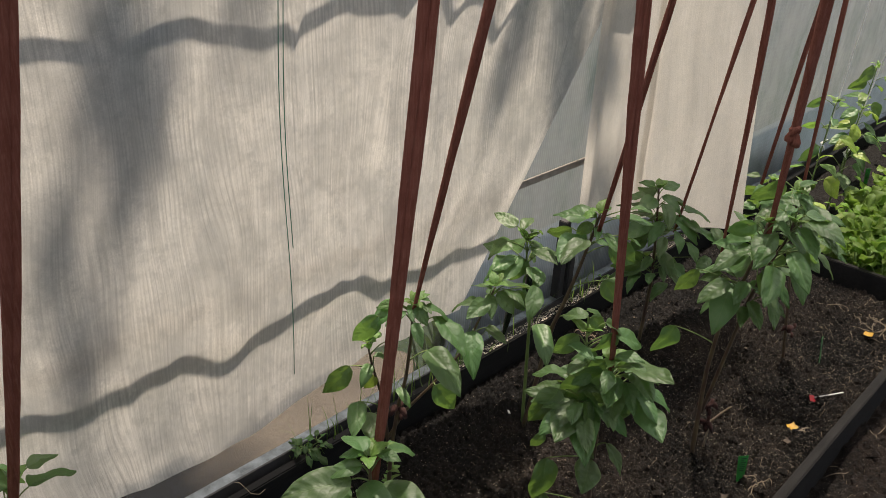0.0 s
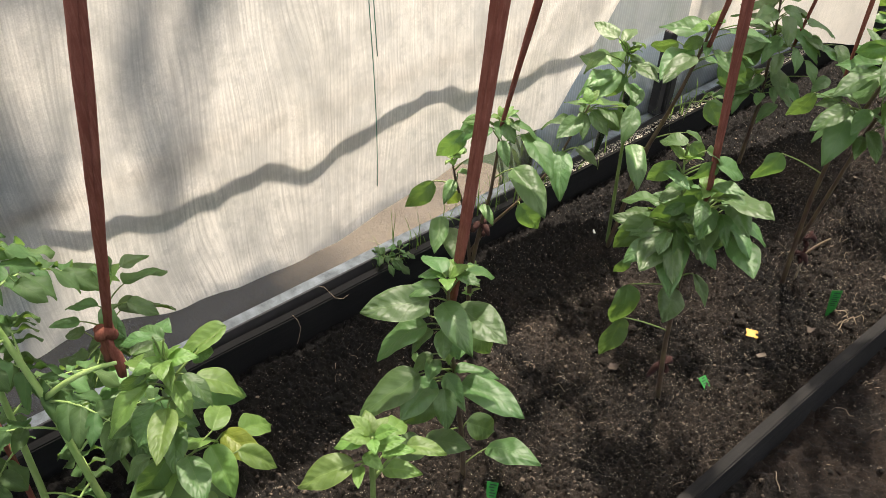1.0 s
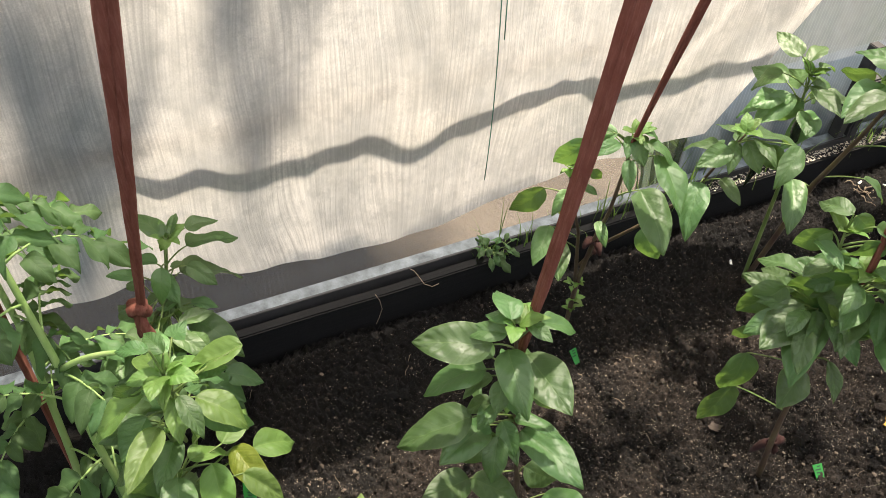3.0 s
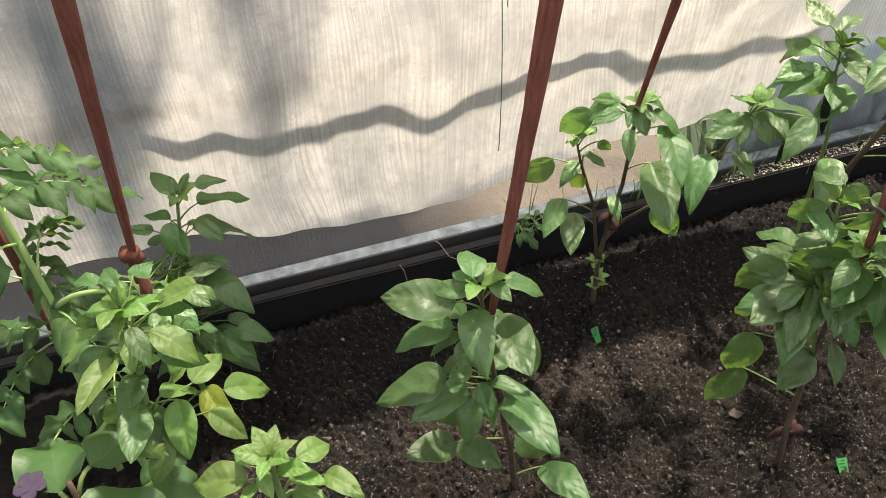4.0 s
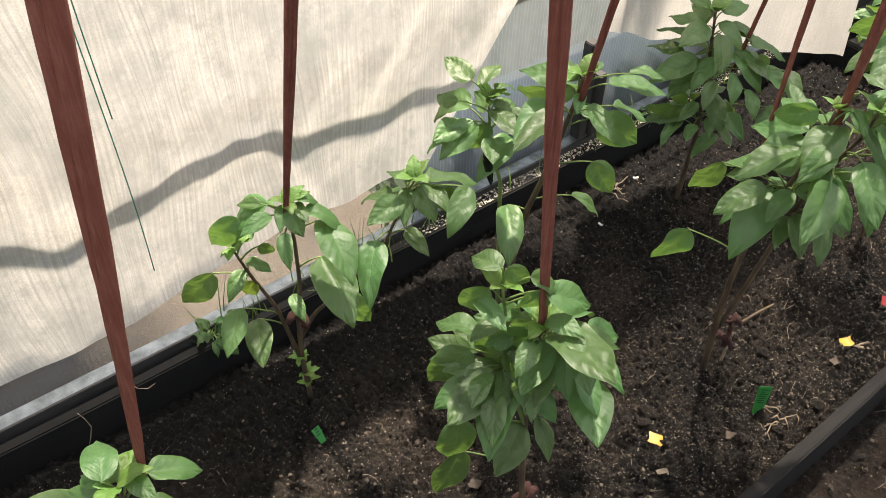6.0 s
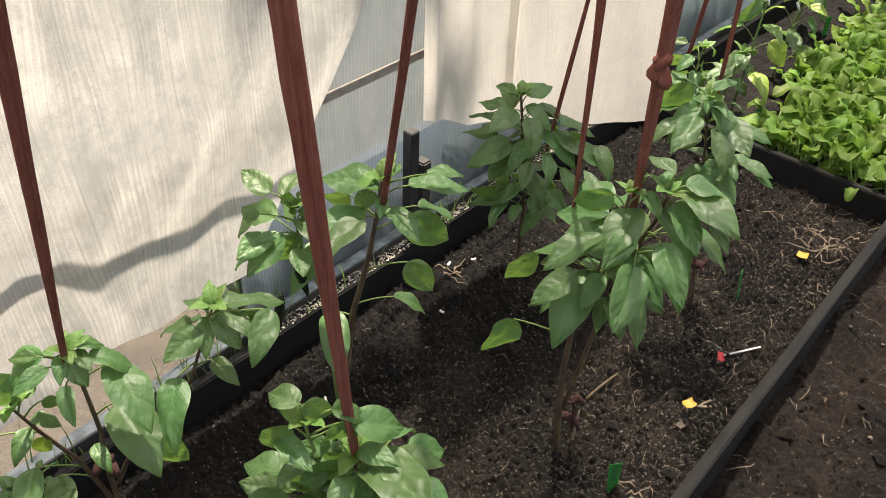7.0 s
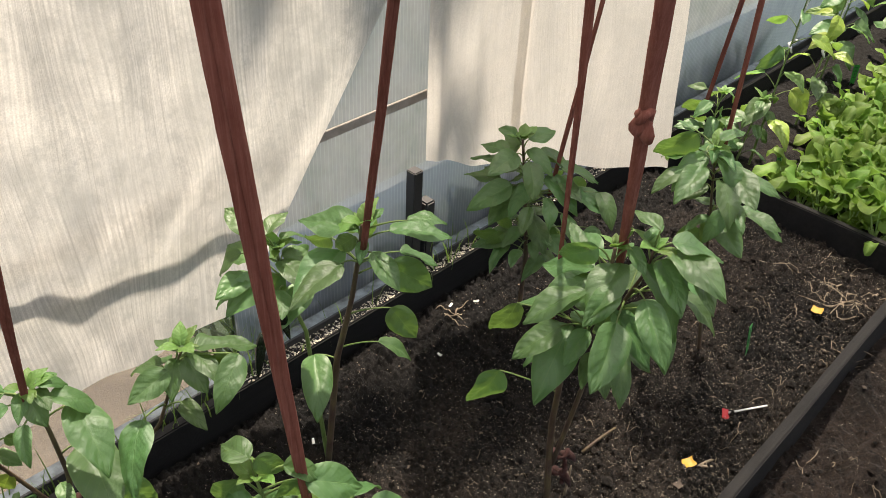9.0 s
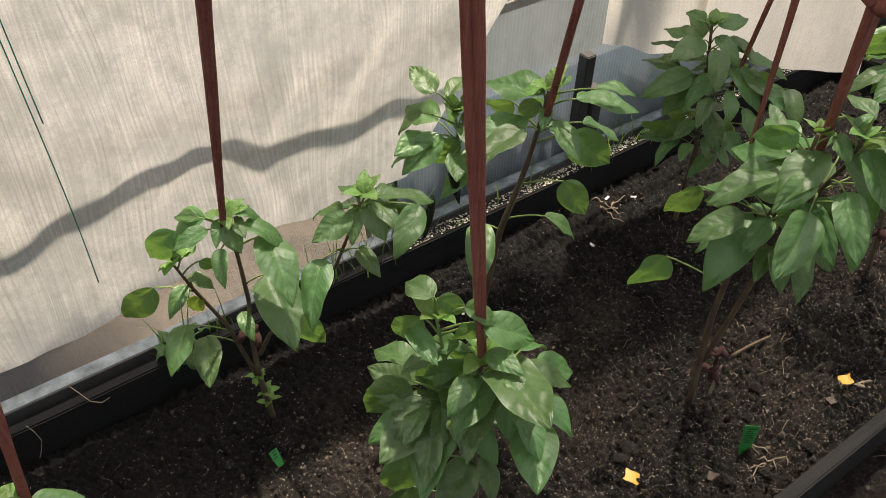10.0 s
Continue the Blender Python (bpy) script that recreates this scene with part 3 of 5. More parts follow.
def folds_a(y, z):
    """How the fleece stands off the purlins: shallow upright waves, a seam, a hollow near the sill's start."""
    n = noise.noise(Vector((y * 4.2, z * 0.9, 3.0)))
    n2 = noise.noise(Vector((y * 13, z * 2.2, 8.0)))
    x = -0.030 + 0.005 * n + 0.0025 * n2
    x += swell(y, -0.77, 0.009, 0.05) + swell(y, -0.50, -0.009, 0.06) + swell(y, -0.28, 0.006, 0.12) + swell(y, -1.23, -0.014, 0.05)
    x += swell(y, -1.02, 0.006, 0.05) + 0.0018 * math.sin(y * 47 + 3 * z)
    x += swell(y, -0.735, 0.009, 0.006) * min(1.0, max(0.0, (z - 0.78) * 6))
    x += 0.020 * max(0.0, 0.5 - z) ** 2 * 4
    crease = math.sin(y * 21 + z * 9 + 2.5 * noise.noise(Vector((y * 3, z * 3, 1.5))))
    x += 0.0022 * max(0.0, crease) ** 6 + 0.0016 * noise.noise(Vector((y * 30, z * 16, 5.0)))
    return max(-0.030 + 0.78 * (x + 0.030), -0.043), 0.0


def right_edge_a(y, z):
    x, dy = folds_a(y, z)
    # the free edge runs obliquely: further along the wall the higher it is
    t = (y + 2.3) / 2.24
    lean = t + 0.015 * math.sin(z * 8)
    for at, h, w in ((0.968, 0.020, 0.012), (0.930, -0.010, 0.011), (0.885, 0.018, 0.010), (0.840, 0.013, 0.009), (0.80, 0.008, 0.008)):
        x += swell(lean, at, h, w) * min(1.0, max(0.0, (z - 0.42) * 3))
    return x + 0.006 * t ** 8, (0.72 * (z - 0.26) + 0.03 + 0.05 * min(0, z - 0.32)) * t ** 3


fleece("fleece_curtain", "white translucent garden fleece hung along the greenhouse wall", -2.3, -0.06, hem_a, right_edge_a, 1.2, 260, 110)


def hem_b(y):
    return 0.412 - 0.30 * (y - 0.43) + 0.006 * math.sin(y * 19) + 0.005 * noise.noise(Vector((y * 16, 1.0, 7.0)))


def folds_b(y, z, ahead=0.0):
    t = (y - 0.33) / 0.75
    n = 0.8 * noise.noise(Vector((y * 6, z * 1.2, 13.0))) + 0.25 * noise.noise(Vector((y * 17, z * 4, 3.0)))
    n += 0.8 * swell(y, 0.445, 1.0, 0.014) + 0.5 * swell(y, 0.53, 1.0, 0.02) - 0.6 * swell(y, 0.49, 1.0, 0.018)
    return -0.008 + ahead + 0.20 * max(0, t) ** 1.3 * (1.15 - 0.5 * z) + 0.014 * n, 0.006 * noise.noise(Vector((z * 3, y * 9, 2.0)))


fleece("fleece_curtain", "thin white fleece width hanging over the bare wall sheet", 0.425, 0.67, hem_b, folds_b, 1.66, 70, 90, CLOTH_THIN)
fleece("fleece_curtain", "second white fleece hanging loose, its hem above the board", 0.635, 1.11, lambda y: hem_b(y) + 0.004, lambda y, z: folds_b(y, z, 0.007), 1.66, 90, 90, CLOTH_THIN)

# the rest of the house: far, near and opposite walls and the roof

def shell():
    for nm, vs in (("wall_north", ((WALL_X, Y1, -0.05), (2.4, Y1, -0.05), (2.4, Y1, 2.2), (WALL_X, Y1, 1.75))),
                   ("wall_south", ((2.4, Y0, -0.05), (WALL_X, Y0, -0.05), (WALL_X, Y0, 1.75), (2.4, Y0, 2.2)))):
        d = Vector((0, 0.006 if nm == "wall_north" else -0.006, 0))
        v = [Vector(p) for p in vs]
        me = mesh_of(nm, v + [p + d for p in v], [(0, 1, 2, 3), (7, 6, 5, 4)], SHEET, False)
        ob = tagged(put(nm, me), "translucent polycarbonate end wall of the greenhouse", "wall", kind="structure")
        ob.visible_shadow = False
    ob = tagged(box("wall_east", 2.4, 2.406, Y0, Y1, -0.05, 2.2, SHEET, 0), "translucent polycarbonate wall across the path", "wall", kind="structure")
    ob.visible_shadow = False
    v = [Vector(p) for p in ((WALL_X, Y0, 1.752), (WALL_X, Y1, 1.752), (2.4, Y1, 2.205), (2.4, Y0, 2.205))]
    me = mesh_of("ceiling", v + [p + Vector((0, 0, 0.006)) for p in v], [(0, 1, 2, 3), (7, 6, 5, 4)], ROOF, False)
    tagged(put("ceiling", me), "translucent polycarbonate roof of the greenhouse", "ceiling", kind="structure")


shell()
tagged(soil_sheet("ground_3", -40, -0.08, -30, 30, 1.0, GRASS, -0.06, 0.05), "rough grass outside the greenhouse", "grass", kind="structure")
for y0, y1 in ((-30, Y0 - 0.01), (Y1 + 0.01, 30)):
    tagged(soil_sheet("ground_5", -0.08, 2.41, y0, y1, 0.6, GRASS, -0.06, 0.05), "rough grass outside the greenhouse ends", "grass", kind="structure")
tagged(soil_sheet("ground_4", 2.41, 40, -30, 30, 1.0, GRASS, -0.06, 0.05), "rough grass outside the greenhouse", "grass", kind="structure")


# ---- fabric strips ----
def fabric_strip(label, points, widths, seed, knot=None):
    """A folded strip of fabric hung between points, with widths, in a W-shaped section."""
    rng = random.Random(seed)
    root = tagged(new("fabric_strip"), label, "fabric strip", "brown-red fabric strips that hold the plants")
    n = 60
    prof = [(-1.0, 0.0), (-0.55, 0.55), (0.0, 0.30), (0.55, 0.60), (1.0, 0.05), (0.6, -0.5), (-0.1, -0.35), (-0.7, -0.45)]
    twist0 = rng.uniform(0, 6.28)
    tw = rng.uniform(-0.9, 0.9)
    k = len(prof)
    base = Vector(points[0])
    root.location = base
    for side, share in ((-1, 0.62), (1, 0.54)):
        verts, faces = [], []
        for i in range(n + 1):
            t = i / n
            p = along(points, t) - base
            d = (along(points, min(1, t + 0.02)) - along(points, max(0, t - 0.02))).normalized()
            wv = widths[0] + (widths[-1] - widths[0]) * t if len(widths) == 2 else along([(w, 0, 0) for w in widths], t).x
            wv *= 1 + 0.10 * noise.noise(Vector((t * 9, side * 3.0, seed)))
            a = twist0 + tw * t * 3
            s = Vector((math.cos(a), math.sin(a), 0))
            s = (s - d * s.dot(d)).normalized()
            q = d.cross(s)
            p = p + s * side * wv * 0.21 + q * wv * 0.10 * noise.noise(Vector((t * 4, side * 5.0, seed + 3)))
            for j, (u, h) in enumerate(prof):
                r = 1 + 0.12 * noise.noise(Vector((t * 30, j * 1.7 + side, seed)))
                verts.append(p + s * (u * wv * 0.5 * share * r) + q * (h * wv * 0.5 * r))
        for i in range(n):
            for j in range(k):
                a, b = i * k + j, i * k + (j + 1) % k
                faces.append((a, b, b + k, a + k))
        faces.append(tuple(range(k))[::-1])
        faces.append(tuple(n * k + j for j in range(k)))
        put("ply", mesh_of("ply", verts, faces, STRIP), root)
    if knot is not None:
        at = Vector(knot[:3]) - base
        ring = []
        for i in range(15):
            a = i / 14 * 2 * math.pi * 1.7
            ring.append(at + Vector((math.cos(a) * 0.0075, math.sin(a) * 0.0075, 0.011 * math.sin(a * 1.3))) * knot[3])
        put("knot", mesh_of("knot", *tube(ring, [(0.0075 + 0.0018 * math.sin(i * 2.1)) * knot[3] for i in range(15)], 9), STRIP), root)
        tail = knot[4] if len(knot) > 4 else 0.03
        for s in (-1, 1):
            e = at + Vector((0.010 * s * knot[3], 0.006 * s, -tail * (1.0 if s > 0 else 0.75)))
            fan = [0.005, 0.0075, 0.0100, 0.0125, 0.0135, 0.0100]
            verts, faces = tube(bend(at, e, 0.004, 5), [r * knot[3] for r in fan], 8)
            verts = [Vector(v) for v in verts]
            for v in verts:
                v.y = at.y + (v.y - at.y) * 0.6 + 0.002 * math.sin(v.x * 900)
            put("loose_end", mesh_of("loose_end", verts, faces, STRIP), root)
    return root


def hung(q, top, label, seed, w0=0.011, w1=0.027, knot=None, bow=(0.0, 0.0)):
    """A strip from its tie at q to the wire above, bowed a little between."""
    q, top = Vector(q), Vector(top)
    w0, w1 = w0 * 0.8, w1 * 0.8
    pts = [q + (top - q) * (i / 12) + Vector((bow[0], bow[1], 0)) * 4 * (i / 12) * (1 - i / 12) for i in range(13)]
    return fabric_strip(label, pts, [w0, (w0 + w1) / 2 + 0.004, w1, w1], seed, knot)


# ---- the pepper plants: stems and leaves relative to each plant's foot ----
TALL_FRONT_STEMS = [[(0.000, 0.000, -0.020), (0.004, -0.014, 0.126), (0.007, -0.037, 0.277), (0.010, -0.056, 0.404), (0.013, -0.071, 0.523), (0.015, -0.077, 0.571)]]
TALL_FRONT_LOW_LEAVES = [
    (0.008, -0.09, 0.407, 0.041, -0.124, 0.415),
    (0.008, -0.118, 0.395, -0.016, -0.222, 0.349),
    (0.006, -0.096, 0.355, 0.044, -0.176, 0.38),
    (0.005, -0.073, 0.319, 0.0, -0.141, 0.264),
    (0.006, -0.061, 0.328, 0.062, -0.074, 0.335),
    (0.009, -0.033, 0.308, 0.118, 0.008, 0.331),
    (0.007, -0.011, 0.19, 0.044, 0.052, 0.139),
    (0.005, -0.108, 0.218, 0.023, -0.187, 0.247),
    (0.004, -0.103, 0.214, 0.069, -0.058, 0.235),
    (0.014, 0.04, 0.078, 0.099, 0.072, 0.133),
    (0.01, -0.059, 0.416, 0.032, -0.083, 0.421, 1),
]
TALL_FRONT_TOP_LEAVES = [
    (0.014, -0.086, 0.588, -0.047, -0.064, 0.592),
    (0.014, -0.083, 0.582, -0.025, -0.101, 0.579),
    (0.013, -0.087, 0.562, -0.021, -0.133, 0.557),
    (0.011, -0.105, 0.547, -0.04, -0.191, 0.536),
    (0.02, -0.046, 0.572, 0.029, 0.008, 0.552),
    (0.017, -0.063, 0.576, 0.054, -0.05, 0.58),
    (0.012, -0.082, 0.526, 0.094, -0.106, 0.528),
    (0.015, -0.054, 0.506, 0.113, -0.047, 0.509),
    (0.016, -0.041, 0.478, 0.06, -0.001, 0.403),
    (0.01, -0.108, 0.498, -0.02, -0.189, 0.471),
    (0.008, -0.093, 0.422, -0.001, -0.13, 0.398),
]
AGAINST_BOARD_STEMS = [[(-0.000, -0.000, -0.020), (0.023, -0.018, 0.159), (0.052, -0.025, 0.313), (0.067, -0.023, 0.378), (0.087, -0.032, 0.498), (0.098, -0.042, 0.575)],
    [(0.021, -0.021, 0.158), (0.036, -0.053, 0.316), (0.040, -0.091, 0.428), (0.045, -0.108, 0.487)]]
AGAINST_BOARD_LOW_LEAVES = [
    (0.026, -0.137, 0.44, 0.016, -0.193, 0.39),
    (0.039, -0.096, 0.432, 0.063, -0.138, 0.421),
    (0.038, -0.082, 0.399, 0.029, -0.102, 0.363, 2),
    (0.045, -0.091, 0.452, 0.083, -0.07, 0.455),
    (0.017, -0.082, 0.293, 0.088, -0.112, 0.268),
    (0.016, -0.105, 0.333, 0.069, -0.158, 0.31),
    (0.055, -0.033, 0.352, 0.1, -0.041, 0.345),
    (0.059, -0.076, 0.484, 0.065, -0.051, 0.464),
    (0.053, -0.093, 0.497, 0.039, -0.067, 0.5),
]
AGAINST_BOARD_TOP_LEAVES = [
    (0.085, -0.062, 0.574, 0.032, -0.121, 0.536),
    (0.081, -0.07, 0.576, 0.049, -0.095, 0.568),
    (0.095, -0.044, 0.571, 0.127, -0.069, 0.564),
    (0.106, -0.033, 0.585, 0.113, 0.006, 0.573),
    (0.102, -0.034, 0.573, 0.14, -0.031, 0.57),
    (0.062, -0.098, 0.553, 0.048, -0.148, 0.502),
    (0.119, -0.002, 0.539, 0.219, -0.016, 0.52),
    (0.101, -0.0, 0.452, 0.222, -0.016, 0.435),
    (0.167, 0.055, 0.504, 0.227, -0.011, 0.475),
    (0.102, 0.027, 0.355, 0.138, 0.059, 0.296),
]
BRANCH_STEMS = [[(0.001, -0.002, 0.177), (0.021, 0.017, 0.242), (0.071, 0.054, 0.328), (0.121, 0.092, 0.427), (0.140, 0.113, 0.509), (0.156, 0.128, 0.571)]]
BRANCH_LEAVES = [
    (0.15, 0.124, 0.564, 0.102, 0.118, 0.564),
    (0.129, 0.109, 0.535, 0.079, 0.078, 0.518),
    (0.149, 0.122, 0.553, 0.187, 0.084, 0.537),
    (0.17, 0.137, 0.576, 0.189, 0.216, 0.554),
    (0.165, 0.133, 0.568, 0.227, 0.142, 0.573),
    (0.227, 0.166, 0.587, 0.268, 0.108, 0.566),
    (0.152, 0.115, 0.48, 0.206, 0.118, 0.477),
    (0.183, 0.142, 0.563, 0.21, 0.188, 0.521),
]
LUSH_STEMS = [[(-0.000, -0.000, -0.020), (-0.010, -0.021, 0.166), (-0.010, -0.035, 0.331), (-0.008, -0.042, 0.439), (-0.002, -0.044, 0.525), (-0.003, -0.047, 0.557)],
    [(-0.010, -0.035, 0.331), (-0.026, -0.057, 0.413), (-0.029, -0.067, 0.508), (-0.036, -0.083, 0.616)]]
LUSH_LOW_LEAVES = [
    (-0.037, -0.073, 0.467, -0.011, -0.175, 0.453),
    (0.002, -0.041, 0.525, 0.046, -0.108, 0.521),
    (0.013, -0.034, 0.546, 0.146, -0.052, 0.604),
    (0.031, -0.02, 0.539, 0.095, -0.053, 0.536),
    (0.049, -0.004, 0.473, 0.126, -0.06, 0.47),
    (-0.027, -0.061, 0.452, 0.036, -0.172, 0.438),
    (-0.014, -0.038, 0.327, 0.025, -0.116, 0.321),
    (-0.07, -0.103, 0.332, -0.049, -0.136, 0.244),
    (-0.071, -0.097, 0.242, -0.064, -0.14, 0.162),
    (-0.075, -0.115, 0.395, -0.085, -0.136, 0.36),
    (-0.016, -0.054, 0.493, -0.02, -0.076, 0.429),
    (0.031, -0.015, 0.482, 0.034, -0.026, 0.432),
]
LUSH_TOP_LEAVES = [
    (-0.036, -0.086, 0.649, -0.086, -0.094, 0.637),
    (-0.033, -0.083, 0.648, -0.016, -0.058, 0.624),
    (-0.046, -0.094, 0.613, -0.075, -0.122, 0.566),
    (-0.055, -0.104, 0.594, 0.001, -0.105, 0.601),
    (-0.001, -0.05, 0.619, -0.026, -0.067, 0.565),
    (0.0, -0.049, 0.614, 0.027, 0.011, 0.584),
    (-0.014, -0.063, 0.638, 0.006, -0.024, 0.613),
    (-0.055, -0.098, 0.529, -0.117, -0.118, 0.514),
    (-0.037, -0.079, 0.557, -0.033, -0.13, 0.559),
    (-0.008, -0.052, 0.559, -0.045, -0.068, 0.522),
    (0.004, -0.042, 0.57, 0.049, -0.039, 0.595),
    (-0.005, -0.047, 0.539, -0.067, -0.099, 0.459),
    (-0.062, -0.104, 0.495, -0.082, -0.151, 0.427),
]
TWIN_STEM_STEMS = [[(-0.005, -0.004, -0.020), (-0.000, -0.052, 0.275), (0.014, -0.073, 0.427), (0.041, -0.080, 0.540), (0.064, -0.087, 0.640), (0.069, -0.095, 0.700)],
    [(0.002, -0.029, 0.160), (0.037, -0.050, 0.368), (0.059, -0.065, 0.508), (0.083, -0.072, 0.601), (0.108, -0.075, 0.676), (0.113, -0.080, 0.713)]]
TWIN_STEM_LOW_LEAVES = [
    (0.132, -0.077, 0.734, 0.184, -0.03, 0.721),
    (0.136, -0.074, 0.721, 0.219, -0.094, 0.734),
    (0.086, -0.089, 0.707, 0.123, -0.104, 0.699),
    (0.122, -0.075, 0.701, 0.189, -0.113, 0.686),
    (0.154, -0.067, 0.704, 0.219, -0.099, 0.698),
    (0.127, -0.059, 0.613, 0.184, -0.113, 0.593),
    (0.083, -0.07, 0.596, 0.121, -0.046, 0.564),
    (0.08, -0.069, 0.581, 0.095, -0.113, 0.563, 1),
    (0.102, -0.086, 0.724, 0.102, -0.052, 0.739),
    (0.034, -0.113, 0.692, -0.003, -0.094, 0.705),
]
TWIN_STEM_TOP_LEAVES = [
    (0.051, -0.104, 0.695, 0.005, -0.125, 0.658),
    (0.077, -0.087, 0.676, 0.096, -0.174, 0.649),
    (0.044, -0.098, 0.644, 0.032, -0.187, 0.625),
    (0.023, -0.089, 0.536, 0.056, -0.204, 0.513),
    (-0.036, -0.141, 0.57, -0.048, -0.17, 0.511),
    (-0.061, -0.129, 0.412, -0.08, -0.169, 0.343),
    (0.056, -0.063, 0.488, 0.075, -0.121, 0.478),
    (0.006, -0.106, 0.564, -0.035, -0.125, 0.538),
    (0.044, -0.078, 0.541, 0.022, -0.098, 0.506),
    (0.117, -0.084, 0.748, 0.068, -0.072, 0.756),
]
BEHIND_STEMS = [[(0.001, -0.005, -0.020), (0.022, -0.036, 0.225), (0.027, -0.071, 0.394), (0.028, -0.105, 0.541)]]
BEHIND_LOW_LEAVES = [
    (0.033, -0.055, 0.346, 0.112, -0.086, 0.317),
    (0.093, -0.029, 0.41, 0.132, 0.051, 0.416),
    (0.154, -0.002, 0.438, 0.219, -0.032, 0.413),
    (0.086, -0.049, 0.481, 0.138, 0.021, 0.463),
    (0.154, 0.019, 0.341, 0.151, -0.04, 0.32),
    (0.08, -0.047, 0.453, 0.154, -0.054, 0.445),
    (0.043, -0.074, 0.456, -0.017, -0.097, 0.428),
    (0.055, -0.078, 0.515, 0.09, -0.037, 0.492),
]
BEHIND_TOP_LEAVES = [
    (0.019, -0.115, 0.547, -0.034, -0.108, 0.553),
    (0.037, -0.098, 0.542, 0.052, -0.032, 0.547),
    (0.014, -0.103, 0.481, -0.076, -0.136, 0.476),
    (0.054, -0.055, 0.412, 0.003, -0.146, 0.411),
    (0.013, -0.055, 0.278, -0.112, -0.131, 0.232),
    (-0.005, -0.067, 0.26, -0.004, -0.143, 0.236),
    (0.056, -0.011, 0.229, 0.051, -0.088, 0.208),
    (-0.0, -0.092, 0.385, 0.01, -0.157, 0.357),
]
NEAR_THE_CROSS_STEMS = [[(-0.003, -0.002, -0.020), (-0.022, -0.035, 0.175), (-0.040, -0.070, 0.369), (-0.058, -0.106, 0.565)]]
NEAR_THE_CROSS_LEAVES = [
    (-0.089, -0.126, 0.59, -0.156, -0.149, 0.513),
    (-0.071, -0.111, 0.547, -0.086, -0.201, 0.516),
    (-0.064, -0.11, 0.572, -0.038, -0.141, 0.556),
    (-0.05, -0.101, 0.558, -0.001, -0.118, 0.551),
    (-0.027, -0.086, 0.529, 0.059, -0.137, 0.504),
    (-0.101, -0.135, 0.6, -0.136, -0.128, 0.603),
    (-0.06, -0.096, 0.482, -0.073, -0.149, 0.465),
    (0.022, -0.051, 0.427, 0.087, 0.001, 0.384),
    (-0.031, -0.069, 0.394, 0.052, -0.109, 0.382),
    (-0.041, -0.075, 0.399, -0.029, -0.118, 0.375, 1),
    (-0.053, -0.106, 0.583, -0.034, -0.051, 0.599),
    (-0.053, -0.077, 0.366, -0.099, -0.087, 0.321),
    (-0.037, -0.084, 0.486, -0.006, -0.06, 0.462),
]
LEANING_STEMS = [[(0.035, -0.011, -0.020), (0.098, -0.026, 0.342), (0.127, -0.030, 0.433), (0.150, -0.034, 0.508), (0.183, -0.044, 0.626), (0.195, -0.050, 0.675)]]
LEANING_LEAVES = [
    (0.189, -0.052, 0.667, 0.107, -0.094, 0.66),
    (0.189, -0.056, 0.678, 0.152, -0.077, 0.662, 1),
    (0.161, -0.061, 0.619, 0.187, -0.162, 0.606),
    (0.223, -0.027, 0.669, 0.268, 0.049, 0.658),
    (0.248, -0.018, 0.695, 0.271, 0.034, 0.697),
    (0.191, -0.043, 0.643, 0.212, -0.071, 0.633),
    (0.203, -0.044, 0.679, 0.186, -0.01, 0.691),
    (0.211, -0.017, 0.6, 0.254, 0.032, 0.555),
    (0.199, -0.0, 0.503, 0.235, 0.021, 0.45),
    (0.167, 0.003, 0.41, 0.206, 0.055, 0.373),
    (0.073, -0.052, 0.351, 0.167, -0.112, 0.328),
    (0.187, -0.034, 0.602, 0.207, 0.021, 0.59),
    (0.182, -0.052, 0.65, 0.159, -0.075, 0.622),
]
WITH_PODS_STEMS = [[(0.005, -0.018, -0.020), (0.019, -0.060, 0.381), (0.017, -0.091, 0.485), (0.022, -0.105, 0.573)]]
WITH_PODS_LEAVES = [
    (0.013, -0.135, 0.614, -0.051, -0.139, 0.628),
    (0.019, -0.119, 0.603, -0.003, -0.063, 0.621),
    (0.003, -0.151, 0.579, -0.038, -0.186, 0.546),
    (0.003, -0.138, 0.535, 0.018, -0.207, 0.541),
    (0.02, -0.111, 0.58, 0.02, -0.057, 0.576),
    (0.024, -0.097, 0.559, 0.037, -0.043, 0.538),
    (0.035, -0.059, 0.486, 0.062, -0.156, 0.48),
    (0.019, -0.098, 0.524, 0.006, -0.128, 0.468),
    (0.027, -0.099, 0.593, 0.026, -0.052, 0.592),
]
BY_THE_SILL_STEMS = [[(0.000, -0.009, -0.020), (-0.007, -0.025, 0.098), (-0.022, 0.008, 0.258), (-0.040, 0.047, 0.458)]]
BY_THE_SILL_LOW_LEAVES = [
    (-0.025, 0.054, 0.295, 0.055, 0.113, 0.287),
    (-0.018, -0.029, 0.246, 0.035, 0.025, 0.247),
    (-0.014, 0.041, 0.17, 0.081, 0.092, 0.159),
    (-0.011, 0.007, 0.13, 0.044, -0.007, 0.126),
    (-0.026, 0.015, 0.308, -0.025, -0.032, 0.269),
    (-0.022, 0.016, 0.255, -0.021, 0.059, 0.203),
    (-0.03, 0.018, 0.357, -0.039, -0.023, 0.335),
]
